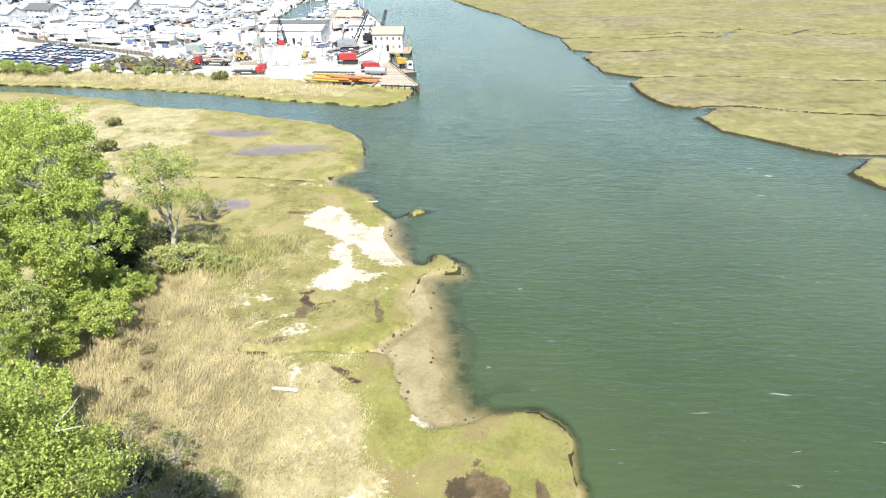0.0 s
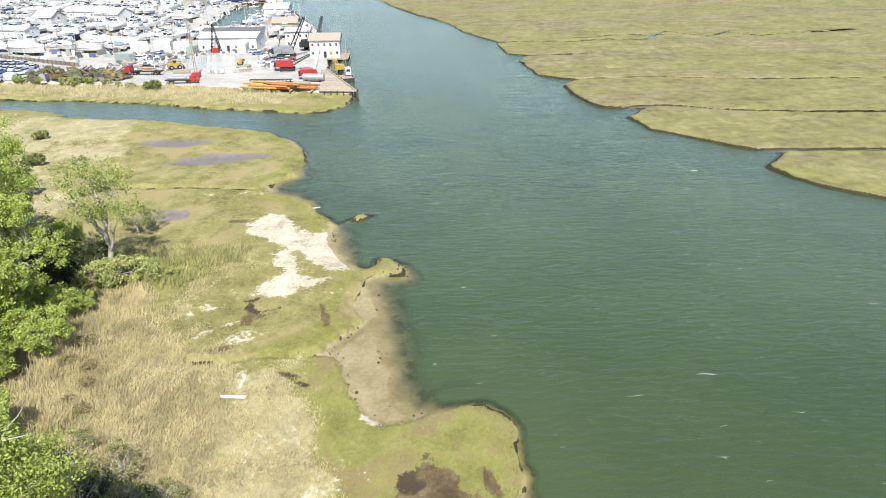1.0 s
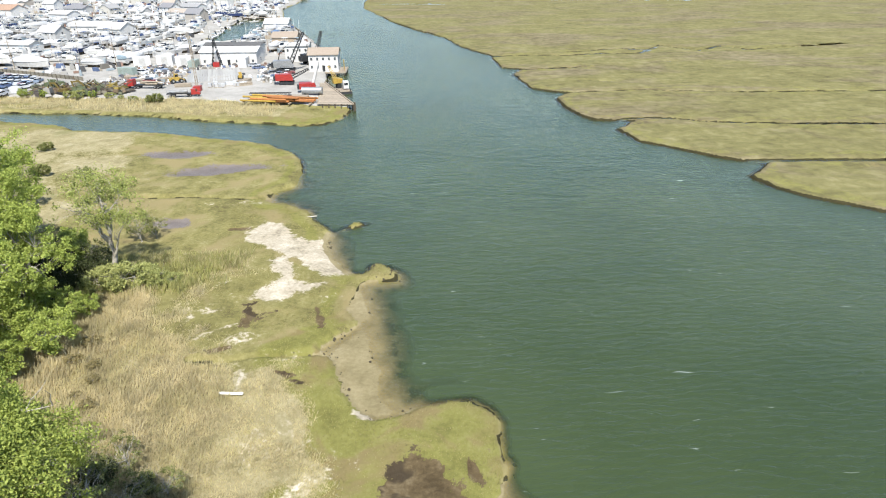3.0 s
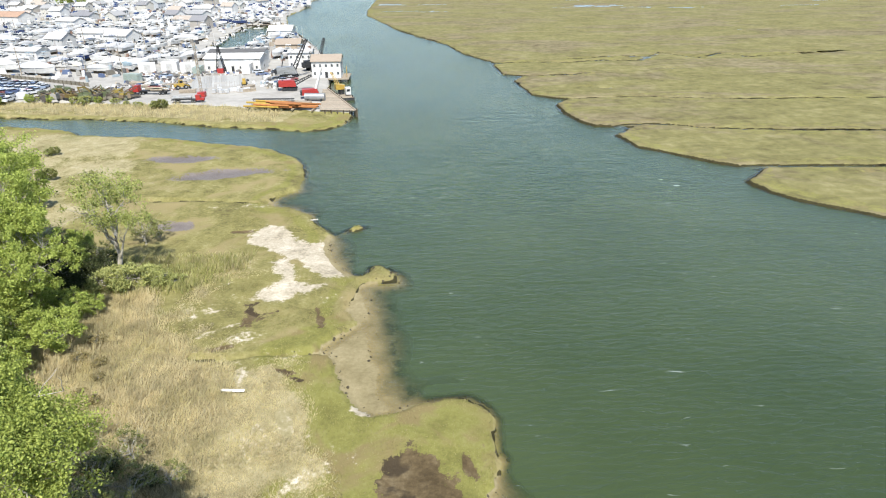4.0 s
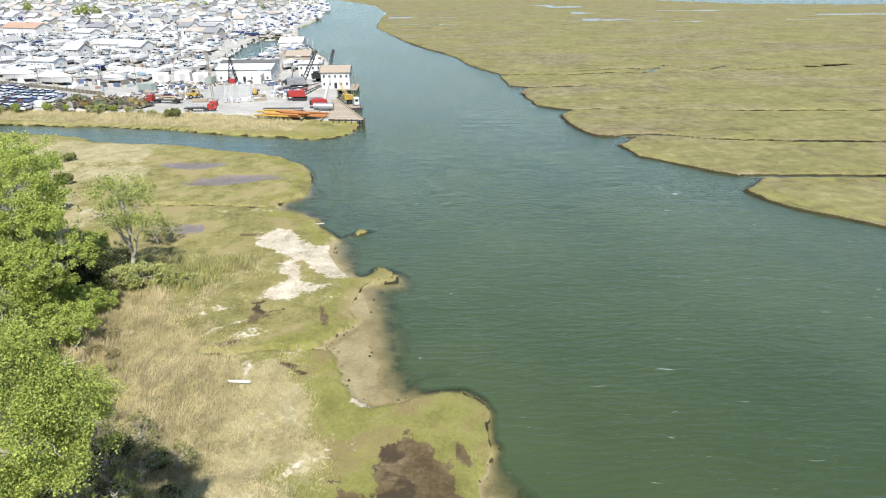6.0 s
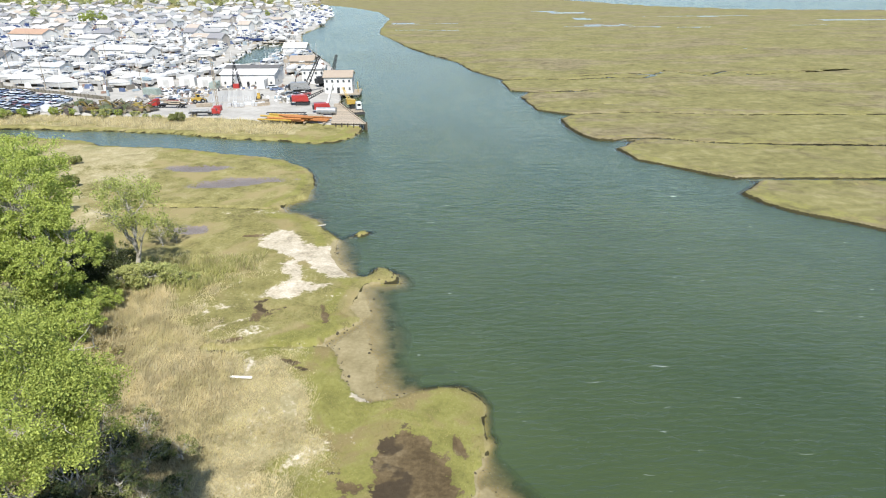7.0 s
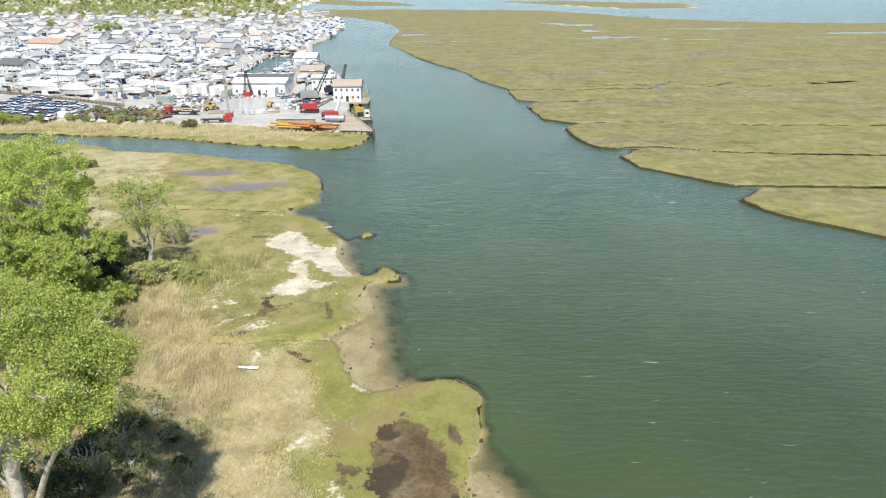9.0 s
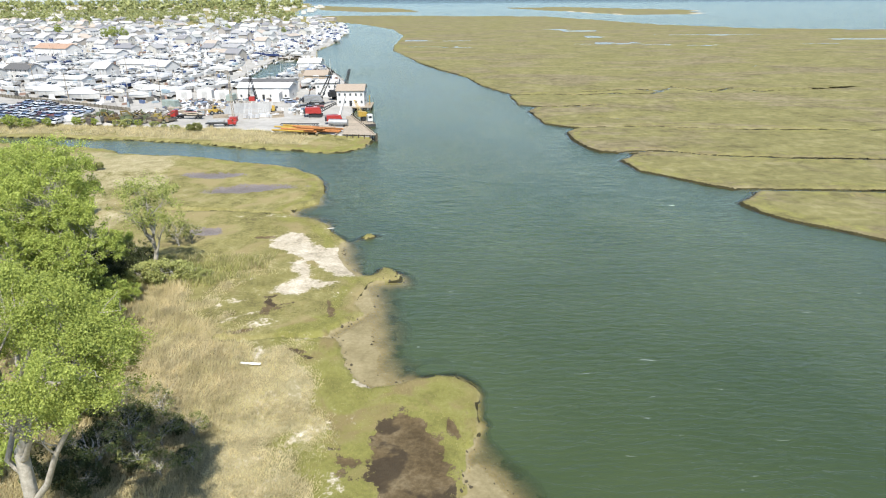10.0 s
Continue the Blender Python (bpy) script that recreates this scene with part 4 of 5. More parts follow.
CARS = palette("car_paint", [(0.5, 0.51, 0.53), (0.09, 0.12, 0.2), (0.34, 0.37, 0.41), (0.06, 0.065, 0.075), (0.42, 0.45, 0.5), (0.527, 0.527, 0.52), (0.119, 0.13, 0.15), (0.2, 0.25, 0.33), (0.45, 0.46, 0.47), (0.16, 0.05, 0.05), (0.06, 0.09, 0.18), (0.51, 0.51, 0.51)], 0.3)
RUST = palette("scrap_metal", [(0.09, 0.06, 0.034), (0.13, 0.12, 0.085), (0.055, 0.046, 0.032), (0.2, 0.15, 0.03), (0.06, 0.075, 0.03), (0.06, 0.05, 0.042), (0.14, 0.115, 0.078), (0.09, 0.068, 0.048), (0.22, 0.21, 0.19), (0.08, 0.085, 0.05), (0.045, 0.038, 0.03), (0.11, 0.08, 0.045)], 0.7)
GROUND_Z = 1.55


def at(ob, x, y, turn=0.0, z=GROUND_Z, size=1.0):
    ob.matrix_world = pose(x, y, z, 0, 0, turn) @ Matrix.Diagonal((size, size, size, 1))
    return ob


def again(ob, x, y, turn=0.0, z=GROUND_Z):
    return copy_thing(ob, pose(x, y, z, 0, 0, turn))


# ---- boats ----
def hull_shape(length, beam, free, keel=0.5, n=9):
    """A planing hull along x, bow at +x; keel at z = 0."""
    s, rows = Shape(), []
    for k in range(n):
        t = k / (n - 1)
        half = beam / 2 * (1 - max(0, (t - 0.45) / 0.55) ** 2.2) * (0.92 + 0.08 * min(1, t * 4)) + 0.02
        rise = keel * max(0, (t - 0.6) / 0.4) ** 2
        sheer = keel + free * (1 + 0.28 * t * t)
        x = (t - 0.5) * length
        rows.append([(x, -half, sheer), (x, -half * 0.86, keel * 0.9 + rise * 0.8), (x, 0, rise * 1.6), (x, half * 0.86, keel * 0.9 + rise * 0.8), (x, half, sheer)])
    s.add([p for r in rows for p in r], [(k * 5 + j, k * 5 + 5 + j, k * 5 + 6 + j, k * 5 + 1 + j) for k in range(n - 1) for j in range(4)] + [(0, 1, 2, 3, 4)])
    s.add([p for r in rows for p in ((r[0][0], r[0][1] * 0.98, r[0][2] - 0.08), (r[4][0], r[4][1] * 0.98, r[4][2] - 0.08))],
          [(k * 2, k * 2 + 2, k * 2 + 3, k * 2 + 1) for k in range(n - 1)])
    return s


def stands(parent, length, beam, lift):
    part("cradle", Shape().box(-length * 0.05, 0, -lift, length * 0.5, beam * 0.4, lift + 0.25), PILE, parent)


def cruiser(length, hull_mat, tall):
    b = thing("motor_boat", "white motor cruiser with cabin stored ashore on stands", "boat", "boats in the boatyard")
    beam, free = length * 0.32, length * 0.12
    part("hull", hull_shape(length, beam, free), hull_mat, b)
    z = 0.5 + free
    c = Shape().prism([(-length * 0.12, z - 0.1), (length * 0.34, z - 0.05), (length * 0.24, z + 0.7), (length * 0.1, z + 1.35), (-length * 0.12, z + 1.4)], -beam * 0.36, beam * 0.36)
    part("cabin", c, WHITE, b)
    part("windscreen", Shape().prism([(length * 0.245, z + 0.68), (length * 0.11, z + 1.3), (length * 0.14, z + 1.34), (length * 0.275, z + 0.7)], -beam * 0.33, beam * 0.33), GLASS, b)
    for sy in (-1, 1):
        part("side_window", Shape().box(length * 0.05, sy * beam * 0.365, z + 0.55, length * 0.24, 0.04, 0.4), GLASS, b)
    if tall:
        part("flybridge", Shape().prism([(-length * 0.12, z + 1.4), (length * 0.06, z + 1.4), (length * 0.1, z + 2.1), (-length * 0.1, z + 2.0)], -beam * 0.3, beam * 0.3), WHITE, b)
        top = Shape().box(-length * 0.03, 0, z + 3.1, length * 0.2, beam * 0.6, 0.1)
        for sx in (-0.1, 0.05):
            for sy in (-1, 1):
                top.rod((length * sx, sy * beam * 0.27, z + 1.9), (length * sx, sy * beam * 0.27, z + 3.1), 0.04, 4)
        part("canopy", top, CANVAS, b)
    else:
        part("canopy", Shape().prism([(-length * 0.42, z + 0.2), (-length * 0.12, z + 0.2), (-length * 0.1, z + 1.5), (-length * 0.38, z + 1.1)], -beam * 0.38, beam * 0.38), CANVAS, b)
    stands(b, length, beam, 0.7)
    return b


def wrapped(length, material=None):
    b = thing("covered_boat", "boat under a taut white winter cover, propped ashore", "boat", "boats in the boatyard")
    beam, free = length * 0.33, length * 0.12
    part("hull", hull_shape(length, beam, free), WHITE, b)
    s, rows, n = Shape(), [], 9
    for k in range(n):
        t = k / (n - 1)
        half = beam / 2 * (1 - max(0, (t - 0.45) / 0.55) ** 2.2) * 1.04 + 0.04
        base, x = 0.5 + free * (1 + 0.28 * t * t) - 0.25, (t - 0.5) * length * 1.02
        peak = base + 0.3 + length * 0.12 * math.sin(min(1, 0.22 + t * 0.9) * math.pi * 0.92) ** 0.8 * (1.0 if 2 <= k <= 6 else 0.75)
        rows.append([(x, -half, base), (x, -half * 0.72, base * 0.35 + peak * 0.65), (x, 0, peak), (x, half * 0.72, base * 0.35 + peak * 0.65), (x, half, base)])
    s.add([p for r in rows for p in r], [(k * 5 + j, k * 5 + 5 + j, k * 5 + 6 + j, k * 5 + 1 + j) for k in range(n - 1) for j in range(4)] + [(0, 1, 2, 3, 4), (44, 43, 42, 41, 40)])
    part("cover", s, material or WRAP, b)
    stands(b, length, beam, 0.7)
    return b


def open_boat(length):
    b = thing("open_boat", "small white open boat with console and outboard motor", "boat", "small boats")
    beam, free = length * 0.34, length * 0.1
    part("hull", hull_shape(length, beam, free), WHITE, b)
    z = 0.45 + free
    part("console", Shape().box(0, 0, z - 0.3, 0.9, 0.8, 1.1, taper=0.15), WHITE, b)
    top = Shape().box(0, 0, z + 1.5, length * 0.3, beam * 0.75, 0.08)
    for sx in (-0.12, 0.12):
        for sy in (-1, 1):
            top.rod((length * sx, sy * beam * 0.3, z - 0.3), (length * sx, sy * beam * 0.33, z + 1.5), 0.035, 4)
    part("canopy", top, CANVAS, b)
    part("outboard_motor", Shape().box(-length * 0.53, 0, z - 0.5, 0.5, 0.45, 1.0, taper=0.2), DARK, b)
    return b


FLEET = [wrapped(9), cruiser(10, WHITE, True), wrapped(12), open_boat(7), cruiser(8.5, WHITE, False), cruiser(11, NAVY, True), open_boat(6), wrapped(8, BLUE)]
BERTHS = [0.22, 0.2, 0.09, 0.14, 0.2, 0.05, 0.07, 0.03]


def moor(kind, x, y, turn, z):
    """The first berth takes the boat that was built; later ones take copies."""
    ob = FLEET[kind]
    if not ob.get("berthed"):
        ob["berthed"] = 1
        at(ob, x, y, turn, z)
        return
    again(ob, x, y, turn, z)


# ---- houses and sheds ----
def house(wide, deep, eave, ridge, wall_mat, roof_mat, label, category="house", group="houses by the water", rows=2, windows=4, along=True, face_door=True):
    """Gabled, ridge along x; the front faces -y."""
    h = thing("house" if category == "house" else "shed", label, category, group)
    w = Shape()
    w.add([(-wide / 2, -deep / 2, -0.3), (wide / 2, -deep / 2, -0.3), (wide / 2, deep / 2, -0.3), (-wide / 2, deep / 2, -0.3),
           (-wide / 2, -deep / 2, eave), (wide / 2, -deep / 2, eave), (wide / 2, deep / 2, eave), (-wide / 2, deep / 2, eave), (-wide / 2, 0, ridge), (wide / 2, 0, ridge)],
          [(0, 1, 5, 4), (2, 3, 7, 6), (1, 2, 6, 9, 5), (3, 0, 4, 8, 7), (3, 2, 1, 0), (4, 5, 9, 8), (6, 7, 8, 9)])
    part("wall", w, wall_mat, h)
    run, rise = deep / 2, ridge - eave
    k = 0.45 / run
    for sy in (-1, 1):
        r = Shape()
        a, b = sy * run * (1 + k), eave - rise * k + 0.03
        r.add([(-wide / 2 - 0.4, a, b), (wide / 2 + 0.4, a, b), (wide / 2 + 0.4, 0, ridge + 0.03), (-wide / 2 - 0.4, 0, ridge + 0.03),
               (-wide / 2 - 0.4, a, b + 0.18), (wide / 2 + 0.4, a, b + 0.18), (wide / 2 + 0.4, 0, ridge + 0.21), (-wide / 2 - 0.4, 0, ridge + 0.21)],
              [(0, 1, 2, 3), (4, 5, 6, 7), (0, 1, 5, 4), (1, 2, 6, 5), (2, 3, 7, 6), (3, 0, 4, 7)])
        part("roof", r, roof_mat, h)
    for j in range(rows):
        zz = 1.0 + j * 2.7
        if zz + 1.3 > eave:
            break
        for i in range(windows):
            x = (i + 0.5) / windows * wide - wide / 2
            if face_door and j == 0 and i == windows // 2:
                part("door", Shape().box(x, -deep / 2 - 0.02, 0, 1.0, 0.1, 2.05), DARK, h)
                continue
            wn_ = part("window", Shape().box(x, -deep / 2 - 0.02, zz, 0.95, 0.1, 1.15), WALL_WHITE, h)
            part("pane", Shape().box(x, -deep / 2 - 0.075, zz + 0.1, 0.75, 0.03, 0.95), PANE, wn_)
        part("window", Shape().box(wide / 2 + 0.02, 0, zz, 0.1, 0.9, 1.1), PANE, h)
    return h


# ---- machines ----
def tracks(parent, length, gauge):
    for sy in (-1, 1):
        prof = [(-length / 2, 0.3), (-length / 2 + 0.3, 0), (length / 2 - 0.3, 0), (length / 2, 0.3), (length / 2, 0.8), (length / 2 - 0.3, 1.1), (-length / 2 + 0.3, 1.1), (-length / 2, 0.8)]
        part("track", Shape().prism(prof, sy * gauge / 2 - 0.4, sy * gauge / 2 + 0.4), DARK, parent)


def crawler_crane(body_mat, boom_mat, boom_end, label, gantry=True, solid=False):
    c = thing("crawler_crane", label, "crane", "cranes in the work yard")
    tracks(c, 6.0, 4.0)
    part("turntable", Shape().rod((0, 0, 1.0), (0, 0, 1.5), 1.3, 14), DARK, c)
    part("machine_house", Shape().prism([(-4.2, 1.5), (1.6, 1.5), (1.6, 3.5), (1.1, 3.9), (-4.2, 3.9)], -1.6, 1.6), body_mat, c)
    cab = part("cab", Shape().prism([(0.4, 1.6), (2.6, 1.6), (2.6, 2.8), (2.1, 4.1), (0.4, 4.1)], -2.7, -1.65), body_mat, c)
    part("cab_window", Shape().prism([(2.63, 2.5), (2.66, 2.85), (2.16, 4.0), (2.1, 4.0)], -2.6, -1.75), GLASS, cab)
    part("counterweight", Shape().box(-4.6, 0, 1.5, 0.8, 3.0, 1.7), DARK, c)
    boom = Shape().rod((1.2, 0, 2.0), boom_end, 0.75, 4, 0.45) if solid else Shape().lattice((1.2, 0, 2.0), boom_end, 1.3, 0.6, 10, 0.12)
    part("boom", boom, boom_mat, c)
    if gantry:
        g = Shape().rod((-2.5, -0.8, 3.9), (-1.5, -0.8, 7.0), 0.1, 5).rod((-2.5, 0.8, 3.9), (-1.5, 0.8, 7.0), 0.1, 5).rod((-1.5, -0.8, 7), (-1.5, 0.8, 7), 0.1, 5)
        g.rod((-1.5, 0, 7.0), boom_end, 0.04, 3)
        part("gantry", g, boom_mat, c)
    return c


def wheel(parent, x, y, r=0.5, wide=0.35):
    w = part("wheel", Shape().rod((x, y - wide / 2, r), (x, y + wide / 2, r), r, 12), RUBBER, parent)
    part("rim", Shape().rod((x, y - wide / 2 - 0.02, r), (x, y + wide / 2 + 0.02, r), r * 0.5, 8), STEEL, w)


def lorry(load, label):
    t = thing("lorry", label, "truck", "trucks in the work yard")
    for x in (5.6, 2.4, 1.2, -5.2, -6.5):
        for y in (-1.0, 1.0):
            wheel(t, x, y)
    part("chassis", Shape().box(3.6, 0, 0.7, 6.0, 1.0, 0.35), DARK, t)
    part("bonnet", Shape().prism([(5.1, 0.8), (6.6, 0.8), (6.6, 1.8), (5.1, 2.1)], -1.0, 1.0), RED, t)
    cab = part("cab", Shape().prism([(2.9, 0.9), (5.1, 0.9), (5.1, 2.1), (4.8, 3.2), (2.9, 3.3)], -1.2, 1.2), RED, t)
    part("windscreen", Shape().prism([(5.12, 2.15), (5.16, 2.15), (4.88, 3.1), (4.83, 3.1)], -1.05, 1.05), GLASS, cab)
    part("trailer_bed", Shape().box(-3.0, 0, 1.15, 10.6, 2.5, 0.3), DARK, t)
    if load == "rails":
        s = Shape()
        for k in range(8):
            x = -8 + k * 1.45
            for y in (-1.2, 1.2):
                s.rod((x, y, 1.4), (x, y, 2.9), 0.06, 4)
        for y in (-1.2, 1.2):
            s.rod((-8, y, 2.9), (2.15, y, 2.9), 0.06, 4).rod((-8, y, 2.15), (2.15, y, 2.15), 0.05, 4)
        part("stake_rail", s, STEEL, t)
        part("tank", Shape().rod((-7.2, 0, 2.1), (1.0, 0, 2.1), 0.75, 12), STEEL, t)
    else:
        rng = random.Random(5)
        for k in range(14):
            y, zz = rng.uniform(-0.95, 0.95), 1.7 + rng.uniform(0, 1.0)
            x = rng.uniform(-6, -1.5)
            part("log", Shape().rod((x - 2.2, y, zz), (x + 2.2, y + rng.uniform(-0.2, 0.2), zz), rng.uniform(0.16, 0.28), 7), TIMBER, t)
    return t


def loader(label):
    t = thing("wheel_loader", label, "loader", "machines in the work yard")
    for x in (-1.4, 1.4):
        for y in (-1.0, 1.0):
            wheel(t, x, y, 0.75, 0.55)
    part("body", Shape().prism([(-2.6, 0.9), (0.8, 0.9), (0.8, 1.7), (-0.6, 2.0), (-2.6, 1.9)], -0.8, 0.8), YELLOW, t)
    cab = part("cab", Shape().prism([(-0.8, 1.9), (0.7, 1.7), (0.6, 3.2), (-0.7, 3.3)], -0.7, 0.7), YELLOW, t)
    part("cab_window", Shape().box(0, 0, 2.2, 1.1, 1.44, 0.8), GLASS, cab)
    part("arm", Shape().prism([(0.6, 1.6), (2.8, 0.7), (2.9, 1.0), (0.7, 2.0)], -0.7, -0.5).prism([(0.6, 1.6), (2.8, 0.7), (2.9, 1.0), (0.7, 2.0)], 0.5, 0.7), YELLOW, t)
    part("bucket", Shape().prism([(2.7, 0.15), (3.7, 0.1), (2.9, 0.35), (2.9, 1.2), (2.7, 1.2)], -1.3, 1.3), DARK, t)
    return t


def car():
    c = thing("car", "parked car with dusty paint in the lot", "car", "cars in the car lot")
    part("body", Shape().prism([(-2.2, 0.3), (2.15, 0.3), (2.25, 0.6), (2.1, 0.85), (1.0, 0.98), (-1.7, 1.0), (-2.2, 0.95)], -0.88, 0.88), CARS, c)
    part("roof", Shape().prism([(-1.15, 1.4), (-0.95, 1.46), (0.25, 1.46), (0.35, 1.4)], -0.72, 0.72), CARS, c)
    part("glasshouse", Shape().prism([(-1.75, 0.98), (1.05, 0.96), (0.3, 1.41), (-1.2, 1.41)], -0.76, 0.76), GLASS, c)
    for x in (-1.35, 1.35):
        for y in (-0.8, 0.8):
            part("wheel", Shape().rod((x, y - 0.11, 0.32), (x, y + 0.11, 0.32), 0.32, 10), RUBBER, c)
    return c


# ---- work yard ----
dock = tagged(new("timber_dock"), "weathered timber dock with dark piles at the yard corner", "dock")
rng = random.Random(3)
W1, W2, W3 = Vector((-30.5, 214)), Vector((-18.8, 180.6)), Vector((-27.5, 182))
for k in range(54):
    t0 = k / 54
    a, b = W1.lerp(W2, t0), W1.lerp(W3, t0)
    b = b - (a - b).normalized() * 1.5
    mid_, run = (a + b) / 2, (a - b)
    part("plank", Shape().box(mid_.x, mid_.y, 1.62 + rng.uniform(-0.015, 0.015), run.length, 0.58, 0.1, math.degrees(math.atan2(run.y, run.x))), TIMBER, dock)
for k in range(13):
    p = W1.lerp(W2, k / 12)
    part("pile", Shape().rod((p.x + 0.3, p.y, -1.5), (p.x + 0.3, p.y, 2.0 + rng.uniform(-0.1, 0.5)), 0.2, 7), PILE, dock)
for k in range(6):
    p = W2.lerp(W3, k / 5)
    part("pile", Shape().rod((p.x, p.y - 0.4, -1.5), (p.x, p.y - 0.4, 1.9), 0.2, 7), PILE, dock)
run = W2 - W1
part("beam", Shape().box(*((W1 + W2) / 2), 1.1, run.length, 0.3, 0.5, math.degrees(math.atan2(run.y, run.x))), PILE, dock)
part("kerb", Shape().box(*((W1 + W2) / 2), 1.72, run.length, 0.3, 0.3, math.degrees(math.atan2(run.y, run.x))), TIMBER, dock)

boathouse = at(house(10.2, 9, 5.7, 7.4, WALL_WHITE, TAN_ROOF, "two-storey white dock house with tan roof over the water", rows=2, windows=5, group=""), -33.2, 240)
part("pier_deck", Shape().box(0.8, -0.5, -0.45, 14, 12, 0.3), TIMBER, boathouse)
for k in range(5):
    for y in (-6, 0, 5):
        part("pile", Shape().rod((-5.5 + k * 3.2, y, -3.2), (-5.5 + k * 3.2, y, -0.45), 0.2, 6), PILE, boathouse)
ladder = Shape()
for y in (-2.6, -1.2):
    ladder.rod((6.9, y, -2.5), (6.9, y, 3.6), 0.09, 5)
for k in range(9):
    ladder.rod((6.9, -2.6, -1.6 + k * 0.55), (6.9, -1.2, -1.6 + k * 0.55), 0.06, 4)
part("ladder", ladder, YELLOW, boathouse)

at(house(9, 8, 5.8, 6.6, WALL_WHITE, GREY_ROOF, "white two-storey workshop beside the dock", "building", "", 2, 4), -45.8, 262)
at(house(10.5, 10, 4.8, 6.6, paint("beige_cladding", (0.36, 0.29, 0.215), 0.8, wear=0.1), TAN_ROOF, "beige workshop with a tan roof and dark doorway", "building", "", 1, 3), -56.5, 298)
at(house(12.5, 13, 3.4, 5.4, WALL_WHITE, paint("white_sheet_roof", (0.7, 0.7, 0.68), 0.5, wear=0.06), "boat shed with a white metal roof", "building", "", 1, 3), -73.5, 373)
at(house(21, 11, 4.8, 6.0, WALL_WHITE, paint("white_membrane_roof", (0.66, 0.66, 0.65), 0.6, wear=0.1), "long white workshop with low pitched roof", "building", "", 1, 7), -70, 258, -3)
at(house(22, 7, 5.2, 5.9, WALL_WHITE, DARK_ROOF, "white shed with a dark roof", "building", "", 1, 6), -72, 271, -3)

pad = thing("steel_road_plates", "ribbed pale steel plates laid on the yard", "platform")
PLATE = paint("pale_plate", (0.34, 0.34, 0.325), 0.6, wear=0.14, vary=0.3)
for k in range(21):
    part("panel", Shape().box(-8.2 + k * 0.82, 0, 0.02, 0.6, 24, 0.16 + 0.03 * (k % 3)).box(-7.8 + k * 0.82, 0, 0.02, 0.22, 24, 0.04), PLATE, pad)
at(pad, -70.5, 232, 15)

at(crawler_crane(RED, DARK, (9, 1.5, 5.2), "red crawler crane with black lattice boom"), -42.6, 214, 8, size=0.8)
at(crawler_crane(STEEL, DARK, (7.0, 1.0, 13.0), "grey crawler crane with raised black boom"), -46.5, 237, 5)
at(crawler_crane(RED, WHITE, (4.5, 0.5, 12.0), "red crane with white raised boom", False, True), -33.4, 200.2, 10, size=0.72)
at(crawler_crane(DARK, DARK, (4.5, 0.5, 11.5), "dark crane behind the dock house"), -39.2, 252, 30)

barge = thing("crane_barge", "flat steel work barge moored at the dock", "barge")
part("hull", Shape().box(0, 0, 0, 4.6, 9, 1.1, taper=0.03), DARK, barge)
part("deck", Shape().box(0, 0, 1.1, 4.4, 8.8, 0.1), TIMBER, barge)
part("bollard", Shape().rod((1.8, -3.9, 1.2), (1.8, -3.9, 1.9), 0.2, 8), DARK, barge)
at(barge, -24.6, 206.8, 20, -0.25)
bc = thing("barge_crane", "yellow pedestal crane with white cab on a barge", "crane")
part("pedestal", Shape().rod((0, 0, 0), (0, 0, 1.6), 0.9, 10), DARK, bc)
part("machine_house", Shape().prism([(-1.8, 1.6), (1.2, 1.6), (1.2, 2.9), (-1.8, 3.3)], -1.1, 1.1), YELLOW, bc)
cab = part("cab", Shape().box(1.4, -3.2, 0.4, 1.6, 1.6, 2.2), WHITE, bc)
part("window", Shape().box(1.4, -4.03, 1.4, 1.1, 0.06, 0.7), GLASS, cab)
part("boom", Shape().lattice((-0.6, 1, 2.8), (-2.0, 3.5, 6.5), 0.8, 0.4, 6), YELLOW, bc)
at(bc, -25.6, 208.6, 20, 0.95)

at(lorry("logs", "red lorry loaded with logs in the work yard"), -87, 211.5, 172, size=0.85)
at(lorry("rails", "red lorry with a railed tank trailer beside the bank"), -69.5, 197.8, 3, size=0.64)
at(loader("yellow wheel loader parked in the yard"), -79, 219.5, 30, size=0.9)
at(loader("yellow wheel loader beside the steel plates"), -59.5, 224, 100, size=0.7)

mast = thing("derrick_frame", "dark steel derrick frame standing by the workshop", "mast")
part("leg", Shape().lattice((-1.5, 0, 0), (0, 0, 10), 0.6, 0.4, 8, 0.08), DARK, mast)
part("leg", Shape().lattice((1.8, 0, 0), (0, 0, 10), 0.6, 0.4, 8, 0.08), DARK, mast)
part("winch", Shape().box(0, -0.5, 0, 2.2, 1.6, 1.8), RED, mast)
at(mast, -74, 249.5)
mast2 = thing("pile_driver_mast", "tall slender weathered lattice mast", "mast")
part("base", Shape().box(0, 0, 0, 2.2, 2.2, 1.4), RED, mast2)
part("leads", Shape().lattice((0, 0, 1.4), (0, 0, 16), 0.6, 0.5, 13, 0.06), TIMBER, mast2)
at(mast2, -68.4, 206)

# pipes lie in a stack along the bank
rack = thing("pipe_stack", "orange and yellow steel pipes stacked beside the dock", "pipes")
for x in (-10, -3, 4, 10):
    part("bearer", Shape().box(x, 0, 0, 0.4, 5.0, 0.3), TIMBER, rack)
for k in range(21):
    layer, j = divmod(k, 8)
    half = rng.uniform(2.6, 5.4)
    x = rng.uniform(-12 + half, 12.5 - half)
    yy, zz = -2.2 + j * 0.6 + layer * 0.3, 0.58 + layer * 0.5
    part("pipe", Shape().rod((x - half, yy, zz), (x + half, yy, zz), 0.28, 9), YELLOW if x < -3 else ORANGE, rack)
at(rack, -40.3, 187.0, -15)
